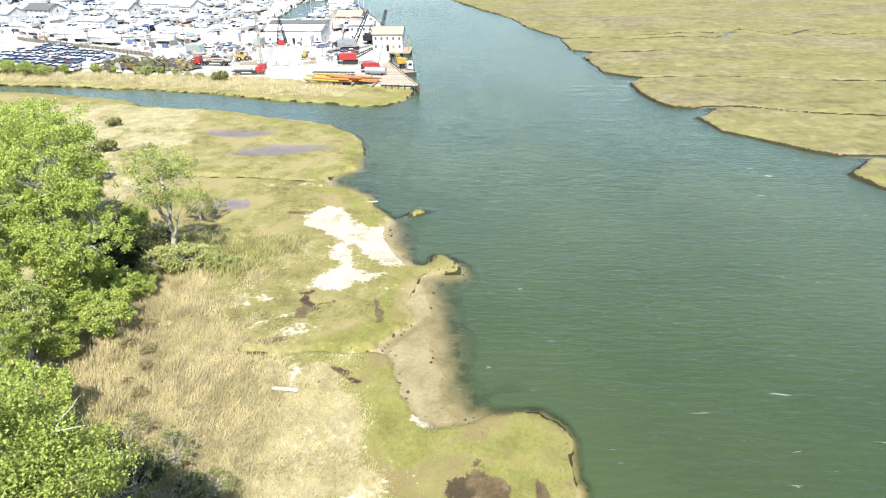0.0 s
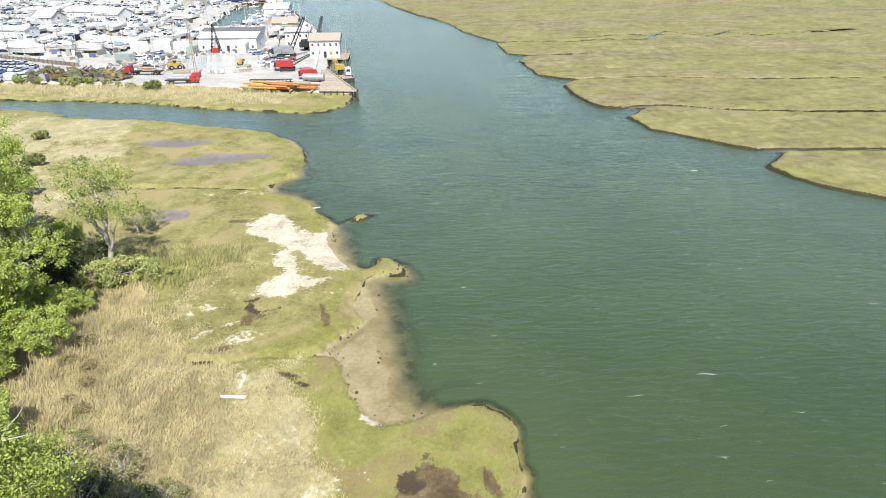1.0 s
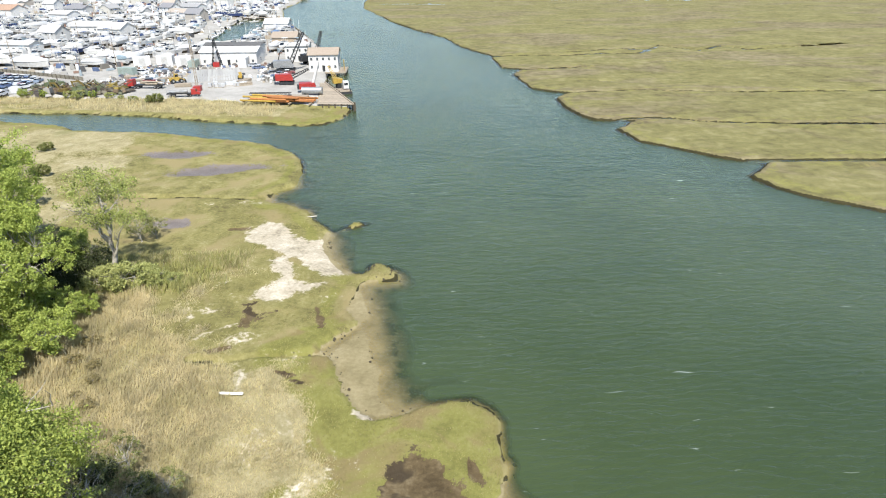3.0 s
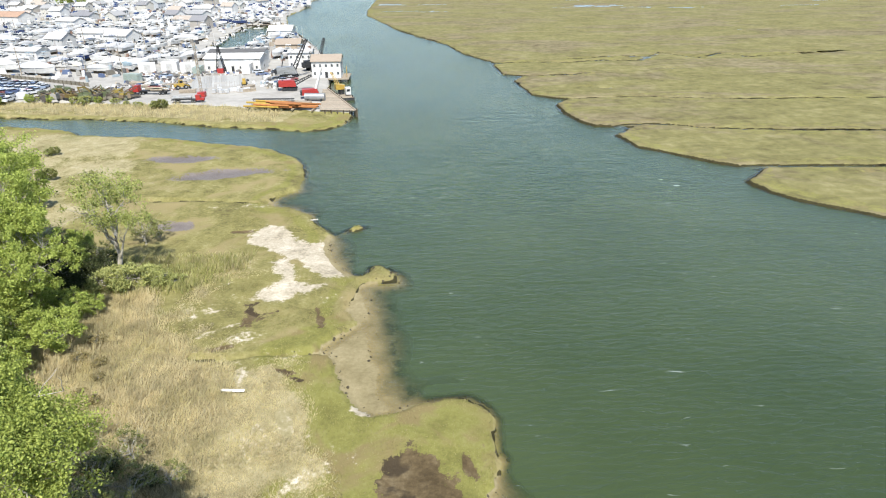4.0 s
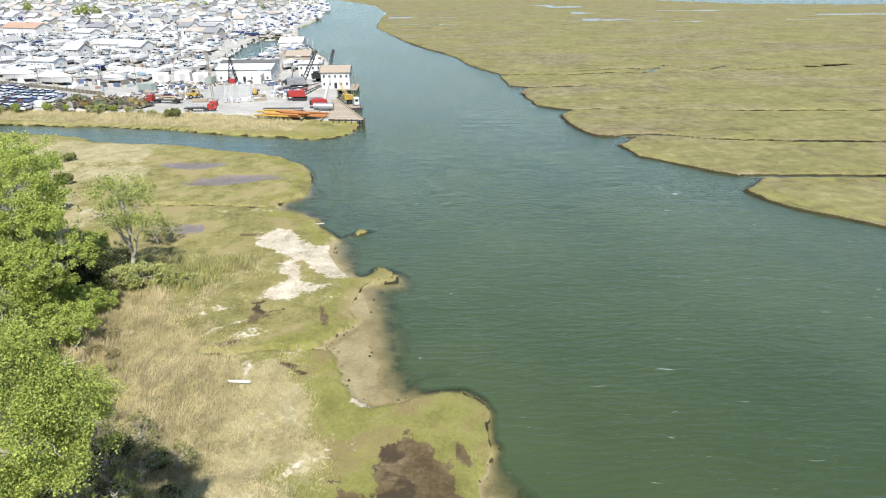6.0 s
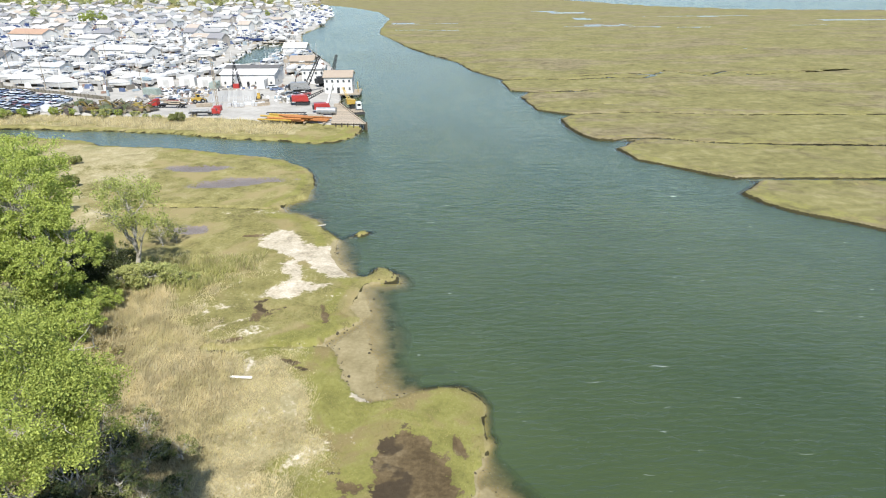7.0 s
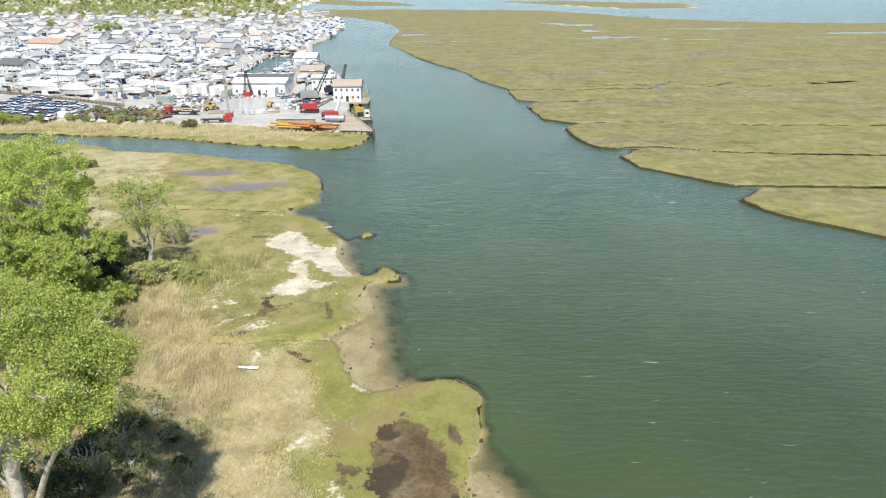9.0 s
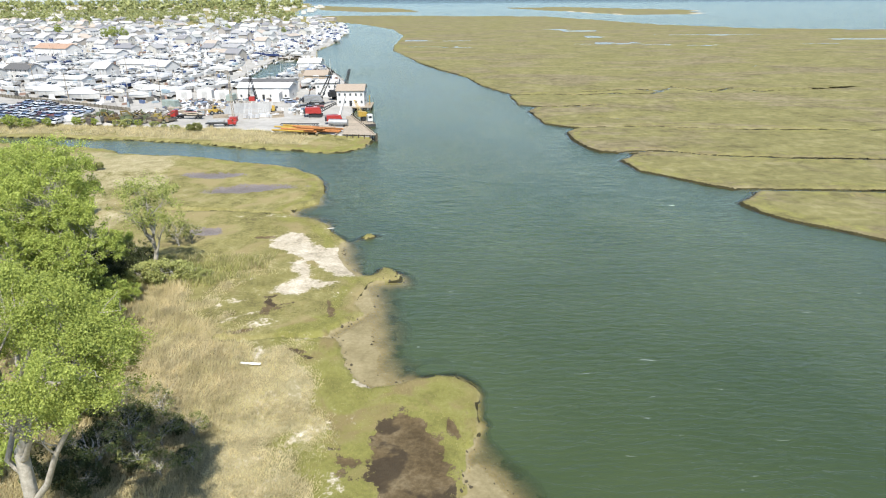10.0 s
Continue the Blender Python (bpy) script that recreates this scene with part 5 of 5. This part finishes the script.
boom_ = thing("spare_boom", "dark lattice boom section lying in the yard", "boom")
part("lattice", Shape().lattice((-6, 0, 0.8), (6, 0, 0.9), 1.2, 0.7, 11, 0.1), DARK, boom_)
part("trestle", Shape().box(-4.5, 0, 0, 0.4, 2, 0.3), TIMBER, boom_)
part("trestle", Shape().box(4.5, 0, 0, 0.4, 2, 0.4), TIMBER, boom_)
at(boom_, -43.8, 193.4, 2)
tank = thing("fuel_tank", "grey steel cylinder tank on cradles", "tank")
part("shell", Shape().rod((-3, 0, 1.35), (3, 0, 1.35), 1.05, 16), STEEL, tank)
for x in (-2, 2):
    part("cradle", Shape().box(x, 0, 0, 0.4, 1.9, 0.7), DARK, tank)
at(tank, -32.0, 195.4, -6)
dome = thing("round_tank", "white domed tank beside the car lot", "tank")
s = Shape()
for k in range(4):
    a0, a1 = k * math.pi / 8, (k + 1) * math.pi / 8
    s.rod((0, 0, 1.2 + 0.9 * math.sin(a0)), (0, 0, 1.2 + 0.9 * math.sin(a1)), 1.8 * math.cos(a0), 14, max(0.05, 1.8 * math.cos(a1)))
part("dome", s, WRAP, dome)
part("shell", Shape().rod((0, 0, 0), (0, 0, 1.2), 1.8, 14), WRAP, dome)
at(dome, -124.3, 208.8)
box_ = thing("shipping_container", "faded grey-green shipping container in the yard", "container", "containers")
part("body", Shape().box(0, 0, 0.1, 6.1, 2.44, 2.5), GREEN, box_)
for k in range(18):
    part("rib", Shape().box(-2.9 + k * 0.34, -1.25, 0.25, 0.16, 0.06, 2.2), GREEN, box_)
part("door", Shape().box(3.07, 0, 0.2, 0.06, 2.3, 2.3), GREEN, box_)
at(box_, -82.5, 250, 90)
again(box_, -101, 236, -20)
crate = thing("storage_box", "white storage container in the boatyard", "container", "storage boxes")
part("body", Shape().box(0, 0, 0.1, 6, 3, 3.4), WALL_WHITE, crate)
part("door", Shape().box(0, -1.53, 0.2, 2.2, 0.06, 2.8), GREY_ROOF, crate)
at(crate, -87, 254, 5)
for x, y, turn in ((-95, 257, 0), (-103, 255, 20), (-64, 249, 90)):
    again(crate, x, y, turn)
tote = thing("liquid_tote", "white caged plastic tote on a pallet", "tote", "totes in the yard")
part("bottle", Shape().box(0, 0, 0.15, 1.1, 1.1, 1.05), WRAP, tote)
part("pallet", Shape().box(0, 0, 0, 1.2, 1.2, 0.14), TIMBER, tote)
at(tote, -66, 211)
for k in range(11):
    again(tote, -65 + k * 0.95 + rng.uniform(-0.3, 0.3), 210.5 + rng.uniform(0, 3.5), rng.uniform(0, 90))
stack = thing("timber_stack", "stack of weathered planks on the yard", "timber", "timber stacks")
for k in range(4):
    for j in range(4):
        part("board", Shape().box(rng.uniform(-0.3, 0.3), -0.9 + j * 0.6, k * 0.24, 4.8, 0.52, 0.2), TIMBER, stack)
at(stack, -56, 213, 20)
for x, y, turn in ((-84, 224, 60), (-75, 213, 10), (-92, 222, 0), (-35, 191, -10), (-97, 229, -20), (-57, 218, 70)):
    again(stack, x, y, turn)

# scrap heap along the bank
for k in range(150):
    heap = rng.choice((-112, -104, -98.5, -93, None, None))
    x = rng.uniform(-118, -90) if heap is None else rng.gauss(heap, 1.8)
    off = rng.gauss(0, 2.4 if heap is None else 1.2)
    lift = 0 if heap is None else max(0, 1.7 - abs(x - heap) * 0.5 - abs(off) * 0.6) * rng.uniform(0, 1)
    sc = thing("scrap_piece", "rusty scrap machinery and wreckage in a heap", "scrap", "scrap heap")
    s = Shape()
    for j in range(4):
        s.box(rng.uniform(-1, 1), rng.uniform(-0.7, 0.7), rng.uniform(0, 0.5), rng.uniform(0.6, 2.8), rng.uniform(0.4, 1.3), rng.uniform(0.3, 0.9), rng.uniform(0, 180), rng.uniform(0, 0.5))
    part("body", s, RUST, sc)
    part("bar", Shape().rod((-1.6, rng.uniform(-1, 1), 0.3), (rng.uniform(0.5, 2), rng.uniform(-1, 1), rng.uniform(0.9, 2.2)), 0.1, 5), RUST, sc)
    at(sc, x, 206.5 - (x + 104) * 0.15 + off, rng.uniform(0, 360), GROUND_Z + lift, rng.uniform(1.0, 1.9))


OLD_YELLOW = paint("faded_yellow_paint", (0.15, 0.112, 0.032), 0.7, wear=0.35, scale=2.5)


def excavator(label):
    t = thing("excavator", label, "excavator", "machines in the scrap heap")
    tracks(t, 3.8, 2.4)
    part("machine_house", Shape().prism([(-2.2, 1.1), (1.2, 1.1), (1.2, 1.9), (0.4, 2.2), (-2.2, 2.3)], -1.2, 1.2), OLD_YELLOW, t)
    cab = part("cab", Shape().prism([(-0.2, 1.9), (1.3, 1.9), (1.2, 2.6), (0.9, 3.1), (-0.2, 3.1)], -1.2, -0.2), OLD_YELLOW, t)
    part("cab_window", Shape().box(0.5, -0.7, 2.2, 1.2, 1.06, 0.6), GLASS, cab)
    part("boom", Shape().prism([(0.9, 1.6), (3.0, 4.2), (5.0, 4.0), (5.0, 3.6), (3.1, 3.6), (1.4, 1.5)], 0.0, 0.45), OLD_YELLOW, t)
    part("stick", Shape().prism([(4.8, 4.2), (5.2, 4.1), (4.6, 1.3), (4.3, 1.4)], 0.05, 0.4), OLD_YELLOW, t)
    part("bucket", Shape().prism([(4.2, 1.5), (4.8, 1.4), (4.6, 0.5), (3.7, 0.4), (3.8, 0.7)], -0.3, 0.75), DARK, t)
    return t


at(excavator("old yellow excavator with folded arm among scrap"), -99.5, 205, 200)
at(excavator("old yellow excavator beside the scrap heap"), -107.5, 204, 160, size=0.85)

FENCE = paint("grey_board", (0.19, 0.175, 0.14), 0.9, wear=0.25, vary=0.3)
fence = thing("board_fence", "dark weathered board fence round the boatyard", "fence")
for k in range(37):
    part("panel", Shape().box(1.1 + k * 2.2, 0, 0, 2.2, 0.12, 1.25), FENCE, fence)
    part("post", Shape().box(k * 2.2, -0.1, 0, 0.16, 0.16, 1.35), PILE, fence)
at(fence, -184, 265, -28)


def fence_y(x):
    return float(np.interp(x, [-400, -184, -112, -108, -30], [310, 265, 227, 252, 253]))


# ---- cars ----
first = None
lots = []
for row in range(8):
    for k in range(20):
        u, w = -40 + k * 2.7 + row * 0.5, row * 4.9
        x, y = -134 + u * 0.95 + w * 0.28, 207.5 - u * 0.28 + w * 0.95
        if x > -124 or y > fence_y(x) - 4 or (x > -130 and row > 4) or rng.random() < 0.16:
            continue
        lots.append((x + rng.uniform(-0.4, 0.4), y + rng.uniform(-1.3, 1.3), 74 + rng.uniform(-28, 28) + (180 if rng.random() < 0.5 else 0)))
lots += [(-57.5, 243, 5), (-50, 231.5, 20), (-47, 229, 10), (-60, 248, 0), (-88, 221, 6), (-53, 247, 30), (-45, 232, 15), (-97, 238, -20), (-92, 243, -15)]
for x, y, turn in lots:
    if first is None:
        first = at(car(), x, y, turn)
    else:
        again(first, x, y, turn)

# ---- boatyard ----
blocks = [(-92, 247, -57, 277), (-105, 252, -82, 260), (-67, 292, -50, 309), (-83, 363, -64, 382), (-110, 306, -83, 440), (-57, 240, -28, 270)]
rng = random.Random(21)
HOUSES = [house(11, 8, 3.0, 5.2, SIDING, ROOFING, "pale bungalow with shingle roof near the marina", rows=1, windows=4),
          house(10, 9, 5.2, 7.6, SIDING, ROOFING, "two-storey house with gable roof near the marina", rows=2, windows=3),
          house(16, 10, 3.8, 5.6, SIDING, ROOFING, "low boatyard building with wide roof", rows=1, windows=5)]
at(house(30, 13, 5.5, 8.2, WALL_WHITE, RED_ROOF, "white marina hall with an orange roof", "building", "", 1, 8), -271, 466, -20)
blocks.append((-290, 445, -252, 485))
for w_, d_, e_, r_, x, y, turn, roof, text in (
        (16, 10, 5.0, 7.4, -212, 330, -18, DARK_ROOF, "two-storey white house with a dark panelled roof"),
        (20, 10, 3.2, 5.2, -172, 374, -12, GREY_ROOF, "long white boatyard store with a grey roof"),
        (16, 8, 3.4, 4.6, -171, 300, -14, GREY_ROOF, "white boat storage shed with a pale roof"),
        (14, 11, 4.2, 6.8, -150, 350, -20, GREY_ROOF, "white gabled boat workshop")):
    at(house(w_, d_, e_, r_, WALL_WHITE, roof, text, "building", "", 2, 5), x, y, turn)
    blocks.append((x - w_ / 2 - 1, y - d_ / 2 - 2, x + w_ / 2 + 1, y + d_ / 2 + 2))
placed = set()


def settle(kind, x, y, turn):
    if kind in placed:
        return again(HOUSES[kind], x, y, turn, 1.5)
    placed.add(kind)
    return at(HOUSES[kind], x, y, turn, 1.5)


def edge(y):
    """East limit of the boatyard at y."""
    return float(np.interp(y, [255, 300, 345, 395, 455, 515, 585, 735, 880, 1010], [-36, -44, -56, -71, -87, -98, -97, -106, -124, -153]))


y = 310.0
while y < 1200:
    x = edge(y) - 22 - rng.uniform(0, 25)
    while x > -0.74 * y - 10:
        if not any(a - 9 < x < c + 9 and b - 9 < y < e + 9 for a, b, c, e in blocks) and rng.random() < (0.14 if y < 420 else 0.4 if y < 620 else 0.75) * (1.5 if x < -0.45 * y else 0.8):
            settle(rng.choice((0, 0, 1, 1, 2)), x, y + rng.uniform(-4, 4), rng.choice((-20, -20, 70, 160)) + rng.uniform(-8, 8))
            blocks.append((x - 9, y - 7, x + 9, y + 7))
        x -= rng.uniform(18, 30)
    y += 20 + (y - 300) * 0.03

berths, w = [], -30.0
while w < 420:
    tilt = rng.choice((0, 0, 90, 90, 90))
    step = (4.3 if tilt == 90 else 11.0)
    u = 150.0
    while u > -480:
        x, y = -36 + u * 0.94 + w * 0.34, 256 - u * 0.34 + w * 0.94
        u -= step * rng.uniform(0.95, 1.6)
        if x > edge(y) - 3 or x < -0.74 * y - 6 or y < fence_y(x) + 6 or y > 640 or rng.random() < 0.3:
            continue
        if any(a - 3 < x < c + 3 and b - 3 < y < e + 3 for a, b, c, e in blocks):
            continue
        berths.append((x, y + rng.uniform(-1.2, 1.2), tilt - 20 + rng.choice((0, 180)) + rng.uniform(-9, 9)))
    w += (12.0 if tilt == 90 else 5.6) + w * 0.015
berths.sort(key=lambda b: b[1])
for x, y, turn in berths[:300]:
    kind = rng.choices(range(8), BERTHS)[0]
    moor(kind, x, y, turn, 2.25 if kind not in (3, 6) else 1.6)
for x, y, turn in ((-102, 349, 80), (-103, 362, 85), (-87, 366, 100), (-104.5, 376, 90), (-87, 384, 80), (-105, 392, 100), (-87.5, 404, 95), (-98, 426, 10), (-104, 416, 80)):
    moor(3 if turn > 30 else 6, x, y, turn, -0.35)
big = at(wrapped(16), -141, 252, -24, 2.3)
again(big, -160, 262, -26, 2.3)

pier = thing("marina_pier", "timber marina pier across the slip", "pier")
for k in range(22):
    part("plank", Shape().box(-112 + k * 1.4, 441, 1.2, 1.36, 3.0, 0.12), TIMBER, pier)
for k in range(9):
    part("pile", Shape().rod((-112 + k * 3.7, 439.3, -1.5), (-112 + k * 3.7, 439.3, 2.3), 0.2, 6), PILE, pier)

# utility poles
pole = thing("utility_pole", "wooden utility pole with cross-arm", "pole", "utility poles")
part("post", Shape().rod((0, 0, 0), (0, 0, 10.5), 0.16, 7, 0.11), TIMBER, pole)
part("cross_arm", Shape().box(0, 0, 9.6, 2.2, 0.12, 0.14), TIMBER, pole)
at(pole, -106, 240)
for x, y in ((-148, 252), (-190, 300), (-235, 380), (-160, 330), (-120, 300), (-200, 440), (-260, 520), (-150, 520), (-300, 640), (-210, 700)):
    again(pole, x, y)

# craft and berths too far off to tell apart
far, far_top, rf = Shape(), Shape(), random.Random(8)
spots_far = berths[300:] + [(edge(y) - rf.uniform(0, 1) ** 1.3 * (0.74 * y + edge(y)) + 4, y, rf.choice((-20, 70)) + rf.uniform(-8, 8)) for y in (rf.uniform(600, 1010) for _ in range(800))]
for x, y, turn in spots_far:
    if any(a - 1 < x < c + 1 and b - 1 < y < e + 1 for a, b, c, e in blocks):
        continue
    L = rf.uniform(6, 11.5)
    m = pose(x, y, 1.3, 0, 0, turn)
    h_ = hull_shape(L, L * 0.32, L * 0.12, 0.5, 6)
    far.add([m @ Vector(p) for p in h_.v], h_.f)
    zt = 0.5 + L * 0.12
    t_ = Shape().prism([(-L * 0.12, zt), (L * 0.3, zt), (L * 0.1, zt + 1.1), (-L * 0.12, zt + 1.2)], -L * 0.11, L * 0.11)
    (far_top if rf.random() < 0.35 else far).add([m @ Vector(p) for p in t_.v], t_.f)
tagged(new("distant_boats", mesh_of("distant_boats", far.v, far.f, WRAP)), "crowded white boats in distant marina berths", "boats", kind="stuff")
tagged(new("distant_boat_canopies", mesh_of("distant_boat_canopies", far_top.v, far_top.f, NAVY)), "dark canopies and windows of distant boats", "boats", kind="stuff")

# loose gear between the boats
def island_palette(name, colours):
    m, nt, b = mat(name, 0.6, spec=0.3)
    n = node(nt, "ValToRGB")
    n.color_ramp.interpolation = "CONSTANT"
    nt.links.new(node(nt, "NewGeometry").outputs["Random Per Island"], n.inputs[0])
    e = n.color_ramp.elements
    while len(e) < len(colours):
        e.new(0.5)
    for k, (el, c) in enumerate(zip(e, colours)):
        el.position, el.color = k / len(colours), (*c, 1)
    put(nt, n.outputs[0], b.inputs["Base Color"])
    return m


gear, rg = Shape(), random.Random(14)
for k in range(2600):
    y = rg.uniform(235, 640)
    x = edge(y) - rg.uniform(2, max(4, 0.74 * y + edge(y)))
    if y < fence_y(x) + 1.5 or any(a < x < c and b < y < e for a, b, c, e in blocks):
        continue
    gear.box(x, y, GROUND_Z, rg.uniform(0.5, 3.5), rg.uniform(0.4, 1.8), rg.uniform(0.4, 2.2), rg.uniform(0, 180), rg.uniform(0, 0.4))
    if k % 6 == 0:
        gear.rod((x, y, GROUND_Z), (x + rg.uniform(-0.3, 0.3), y, GROUND_Z + rg.uniform(4, 11)), 0.08, 4, 0.05)
for k in range(900):
    x, y = rg.uniform(-104, -46), rg.uniform(216, 253)
    if (abs(x + 70.5) < 9.5 and y < 243) or abs(x + 60 + (y - 235) * 0.2) < 4 and rg.random() < 0.9:
        continue
    gear.box(x, y, GROUND_Z, rg.uniform(0.4, 2.2), rg.uniform(0.3, 1.0), rg.uniform(0.2, 1.0), rg.uniform(0, 180), rg.uniform(0, 0.4))
tagged(new("boatyard_gear", mesh_of("boatyard_gear", gear.v, gear.f, island_palette("gear_colours", [(0.5, 0.5, 0.49), (0.06, 0.06, 0.06), (0.3, 0.29, 0.27), (0.55, 0.55, 0.54), (0.08, 0.11, 0.19), (0.14, 0.13, 0.11), (0.3, 0.26, 0.2), (0.1, 0.1, 0.11), (0.2, 0.13, 0.1), (0.22, 0.26, 0.28), (0.5, 0.5, 0.49), (0.17, 0.16, 0.14)]))),
       "trailers, crates and poles cluttering the boatyard", "clutter", kind="stuff")

# ---- shrubs and trees across the creek ----
tree(BUSH, -76.6, 192.6, 0, 1.35, "dark green bush on the bank below the yard", "shrub", "shrubs")
for x, y, turn, k in ((-79, 194, 40, 0.8), (-84, 195.5, 0, 0.9), (-88, 197, 90, 0.7), (-92, 199, 40, 0.9), (-101, 199.5, 80, 1.3), (-104, 200.5, 10, 1.2), (-118, 204, 60, 0.8), (-134, 203, 0, 1.2), (-141, 204, 90, 1.5), (-148, 206, 30, 1.4), (-128, 204, 120, 0.9), (-156, 205, 10, 1.4), (-165, 207, 200, 1.3)):
    tree(MARSH_BUSH, x, y, turn, k * 0.85, "olive bush among reeds on the bank below the yard", "shrub", "shrubs")
for x, y, turn, k in ((-139, 200, 0, 0.7), (-133, 198, 80, 0.6), (-145, 201, 30, 0.75), (-152, 203, 140, 0.8), (-160, 204, 10, 0.8), (-119, 202.5, 10, 0.5), (-112, 201.5, 60, 0.42), (-97, 199, 120, 0.4), (-128, 202, 200, 0.5)):
    tree(SCRUB, x, y, turn, k, "leafy scrub on the bank below the yard", "shrub", "shrubs")
for x, y, turn, k in ((-300, 612, 0, 1.0), (-288, 606, 90, 0.9), (-311, 618, 40, 0.85), (-400, 700, 0, 0.9), (-163, 700, 50, 0.6), (-240, 760, 20, 0.7), (-420, 620, 0, 0.8)):
    tree(ASH, x, y, turn, k, "leafy tree among the marina buildings")
rw = np.random.RandomState(4)


def far_trees(name, count, box, size, per, leaf, label, keep):
    """Many far crowns, each a rounded heap of leaf clumps on the ground."""
    x, y = rw.uniform(box[0], box[1], count), rw.uniform(box[2], box[3], count)
    ok = keep(x, y)
    x, y = x[ok], y[ok]
    r = rw.uniform(0.6, 1.2, len(x)) * size
    q = rw.normal(0, 1, (len(x), 14, 3))
    q /= np.linalg.norm(q, axis=2)[:, :, None]
    q *= rw.uniform(0.55, 1.0, (len(x), 14, 1)) * r[:, None, None]
    c = np.stack([x, y, r * 1.05 + 0.8], -1)[:, None, :] + q
    v, f = leaves(rw, c.reshape(-1, 3), np.repeat(r * 0.34, 14), per, leaf)
    tagged(new(name, mesh_of(name, v.tolist(), f.tolist(), LEAF_F)), label, "trees", kind="stuff")


LEAF_F = leaf_material("distant_spring_leaves", (0.19, 0.215, 0.085), (0.36, 0.375, 0.155), 0.35)
far_trees("far_woods", 760, (-1250, -190, 1010, 1750), 6.5, 11, 1.25, "green trees beyond the marina",
          lambda x, y: (x < -200 - (y - 1030) * 0.3) & (x > -0.8 * y) & (wobble(x, y, 55, 30) > -0.25))
far_trees("horizon_woods", 900, (-3300, -380, 1750, 4400), 13, 4, 5.0, "hazy green woods towards the horizon",
          lambda x, y: (x < -0.2 * y) & (x > -0.8 * y) & (wobble(x, y, 160, 31) > -0.1))
town = Shape()
for k in range(260):
    y = rf.uniform(1100, 3200)
    x = -y * rf.uniform(0.17, 0.75)
    town.box(x, y, 0.8, rf.uniform(10, 22), rf.uniform(8, 14), rf.uniform(4, 9), rf.uniform(-25, 10), rf.uniform(0, 0.3))
tagged(new("distant_houses", mesh_of("distant_houses", town.v, town.f, SIDING)), "pale distant houses among the trees", "houses", kind="stuff")

# ---- small things in the marsh ----
board = thing("driftwood_board", "bleached white board lying on the straw", "board")
part("plank", Shape().box(0, 0, 0, 2.45, 0.27, 0.12), paint("bleached_board", (0.78, 0.76, 0.72), 0.7, wear=0.08), board)
at(board, -22.0, 56.8, -6, height_at(-22, 56.8) + 0.3)
log = thing("driftwood_log", "pale driftwood log on the creek bank", "log")
part("trunk", Shape().rod((-0.9, 0, 0.15), (0.9, 0.2, 0.2), 0.15, 8, 0.09), paint("pale_driftwood", (0.42, 0.4, 0.36), 0.8, wear=0.12), log)
at(log, -20.3, 103.0, 10, height_at(-20.3, 103.0))

# dark clods of peat fallen from the banks
clods, rc = Shape(), np.random.RandomState(44)
cx, cy = rc.uniform(-30, 9, 9000), rc.uniform(36, 112, 9000)
cz, cd, cs_ = land(cx, cy)
edge_band = (cd > -3.2) & (cd < 0.5) & (rc.uniform(0, 1, 9000) < 0.2 * np.exp(-np.abs(cd + 0.1) / 0.7) * (0.3 + (wobble(cx, cy, 3, 37) > 0)) + 0.02)
edge_band |= (np.hypot(cx + 7.6, cy - 83.4) < 2.6) & (cd > -0.9) & (cd < 0.9) & (rc.uniform(0, 1, 9000) < 0.8)
edge_band |= (np.abs(cs_["bank"] + 0.15) < 0.55) & (cy < 100) & (rc.uniform(0, 1, 9000) < 0.04 + 0.75 * (wobble(cx, cy, 2.0, 52) > 0.3))
for x, y, zz in zip(cx[edge_band], cy[edge_band], cz[edge_band]):
    r = rc.uniform(0.04, 0.12) if rc.uniform() < 0.75 else rc.uniform(0.12, 0.24)
    ring = [(x + math.cos(a) * r * rc.uniform(0.7, 1.3), y + math.sin(a) * r * rc.uniform(0.7, 1.2), zz - 0.08) for a in np.arange(6) * 1.047]
    cap = [(x + (px - x) * 0.55, y + (py - y) * 0.55, zz + r * rc.uniform(0.5, 0.9)) for px, py, _ in ring]
    clods.add(ring + cap, [(j, (j + 1) % 6, 6 + (j + 1) % 6, 6 + j) for j in range(6)] + [(6, 7, 8, 9, 10, 11)])
tagged(new("peat_clods", mesh_of("peat_clods", clods.v, clods.f, paint("wet_peat", (0.06, 0.05, 0.03), 0.85, wear=0.3))), "dark clods of peat and mussel clumps along the shore", "stones", kind="stuff")
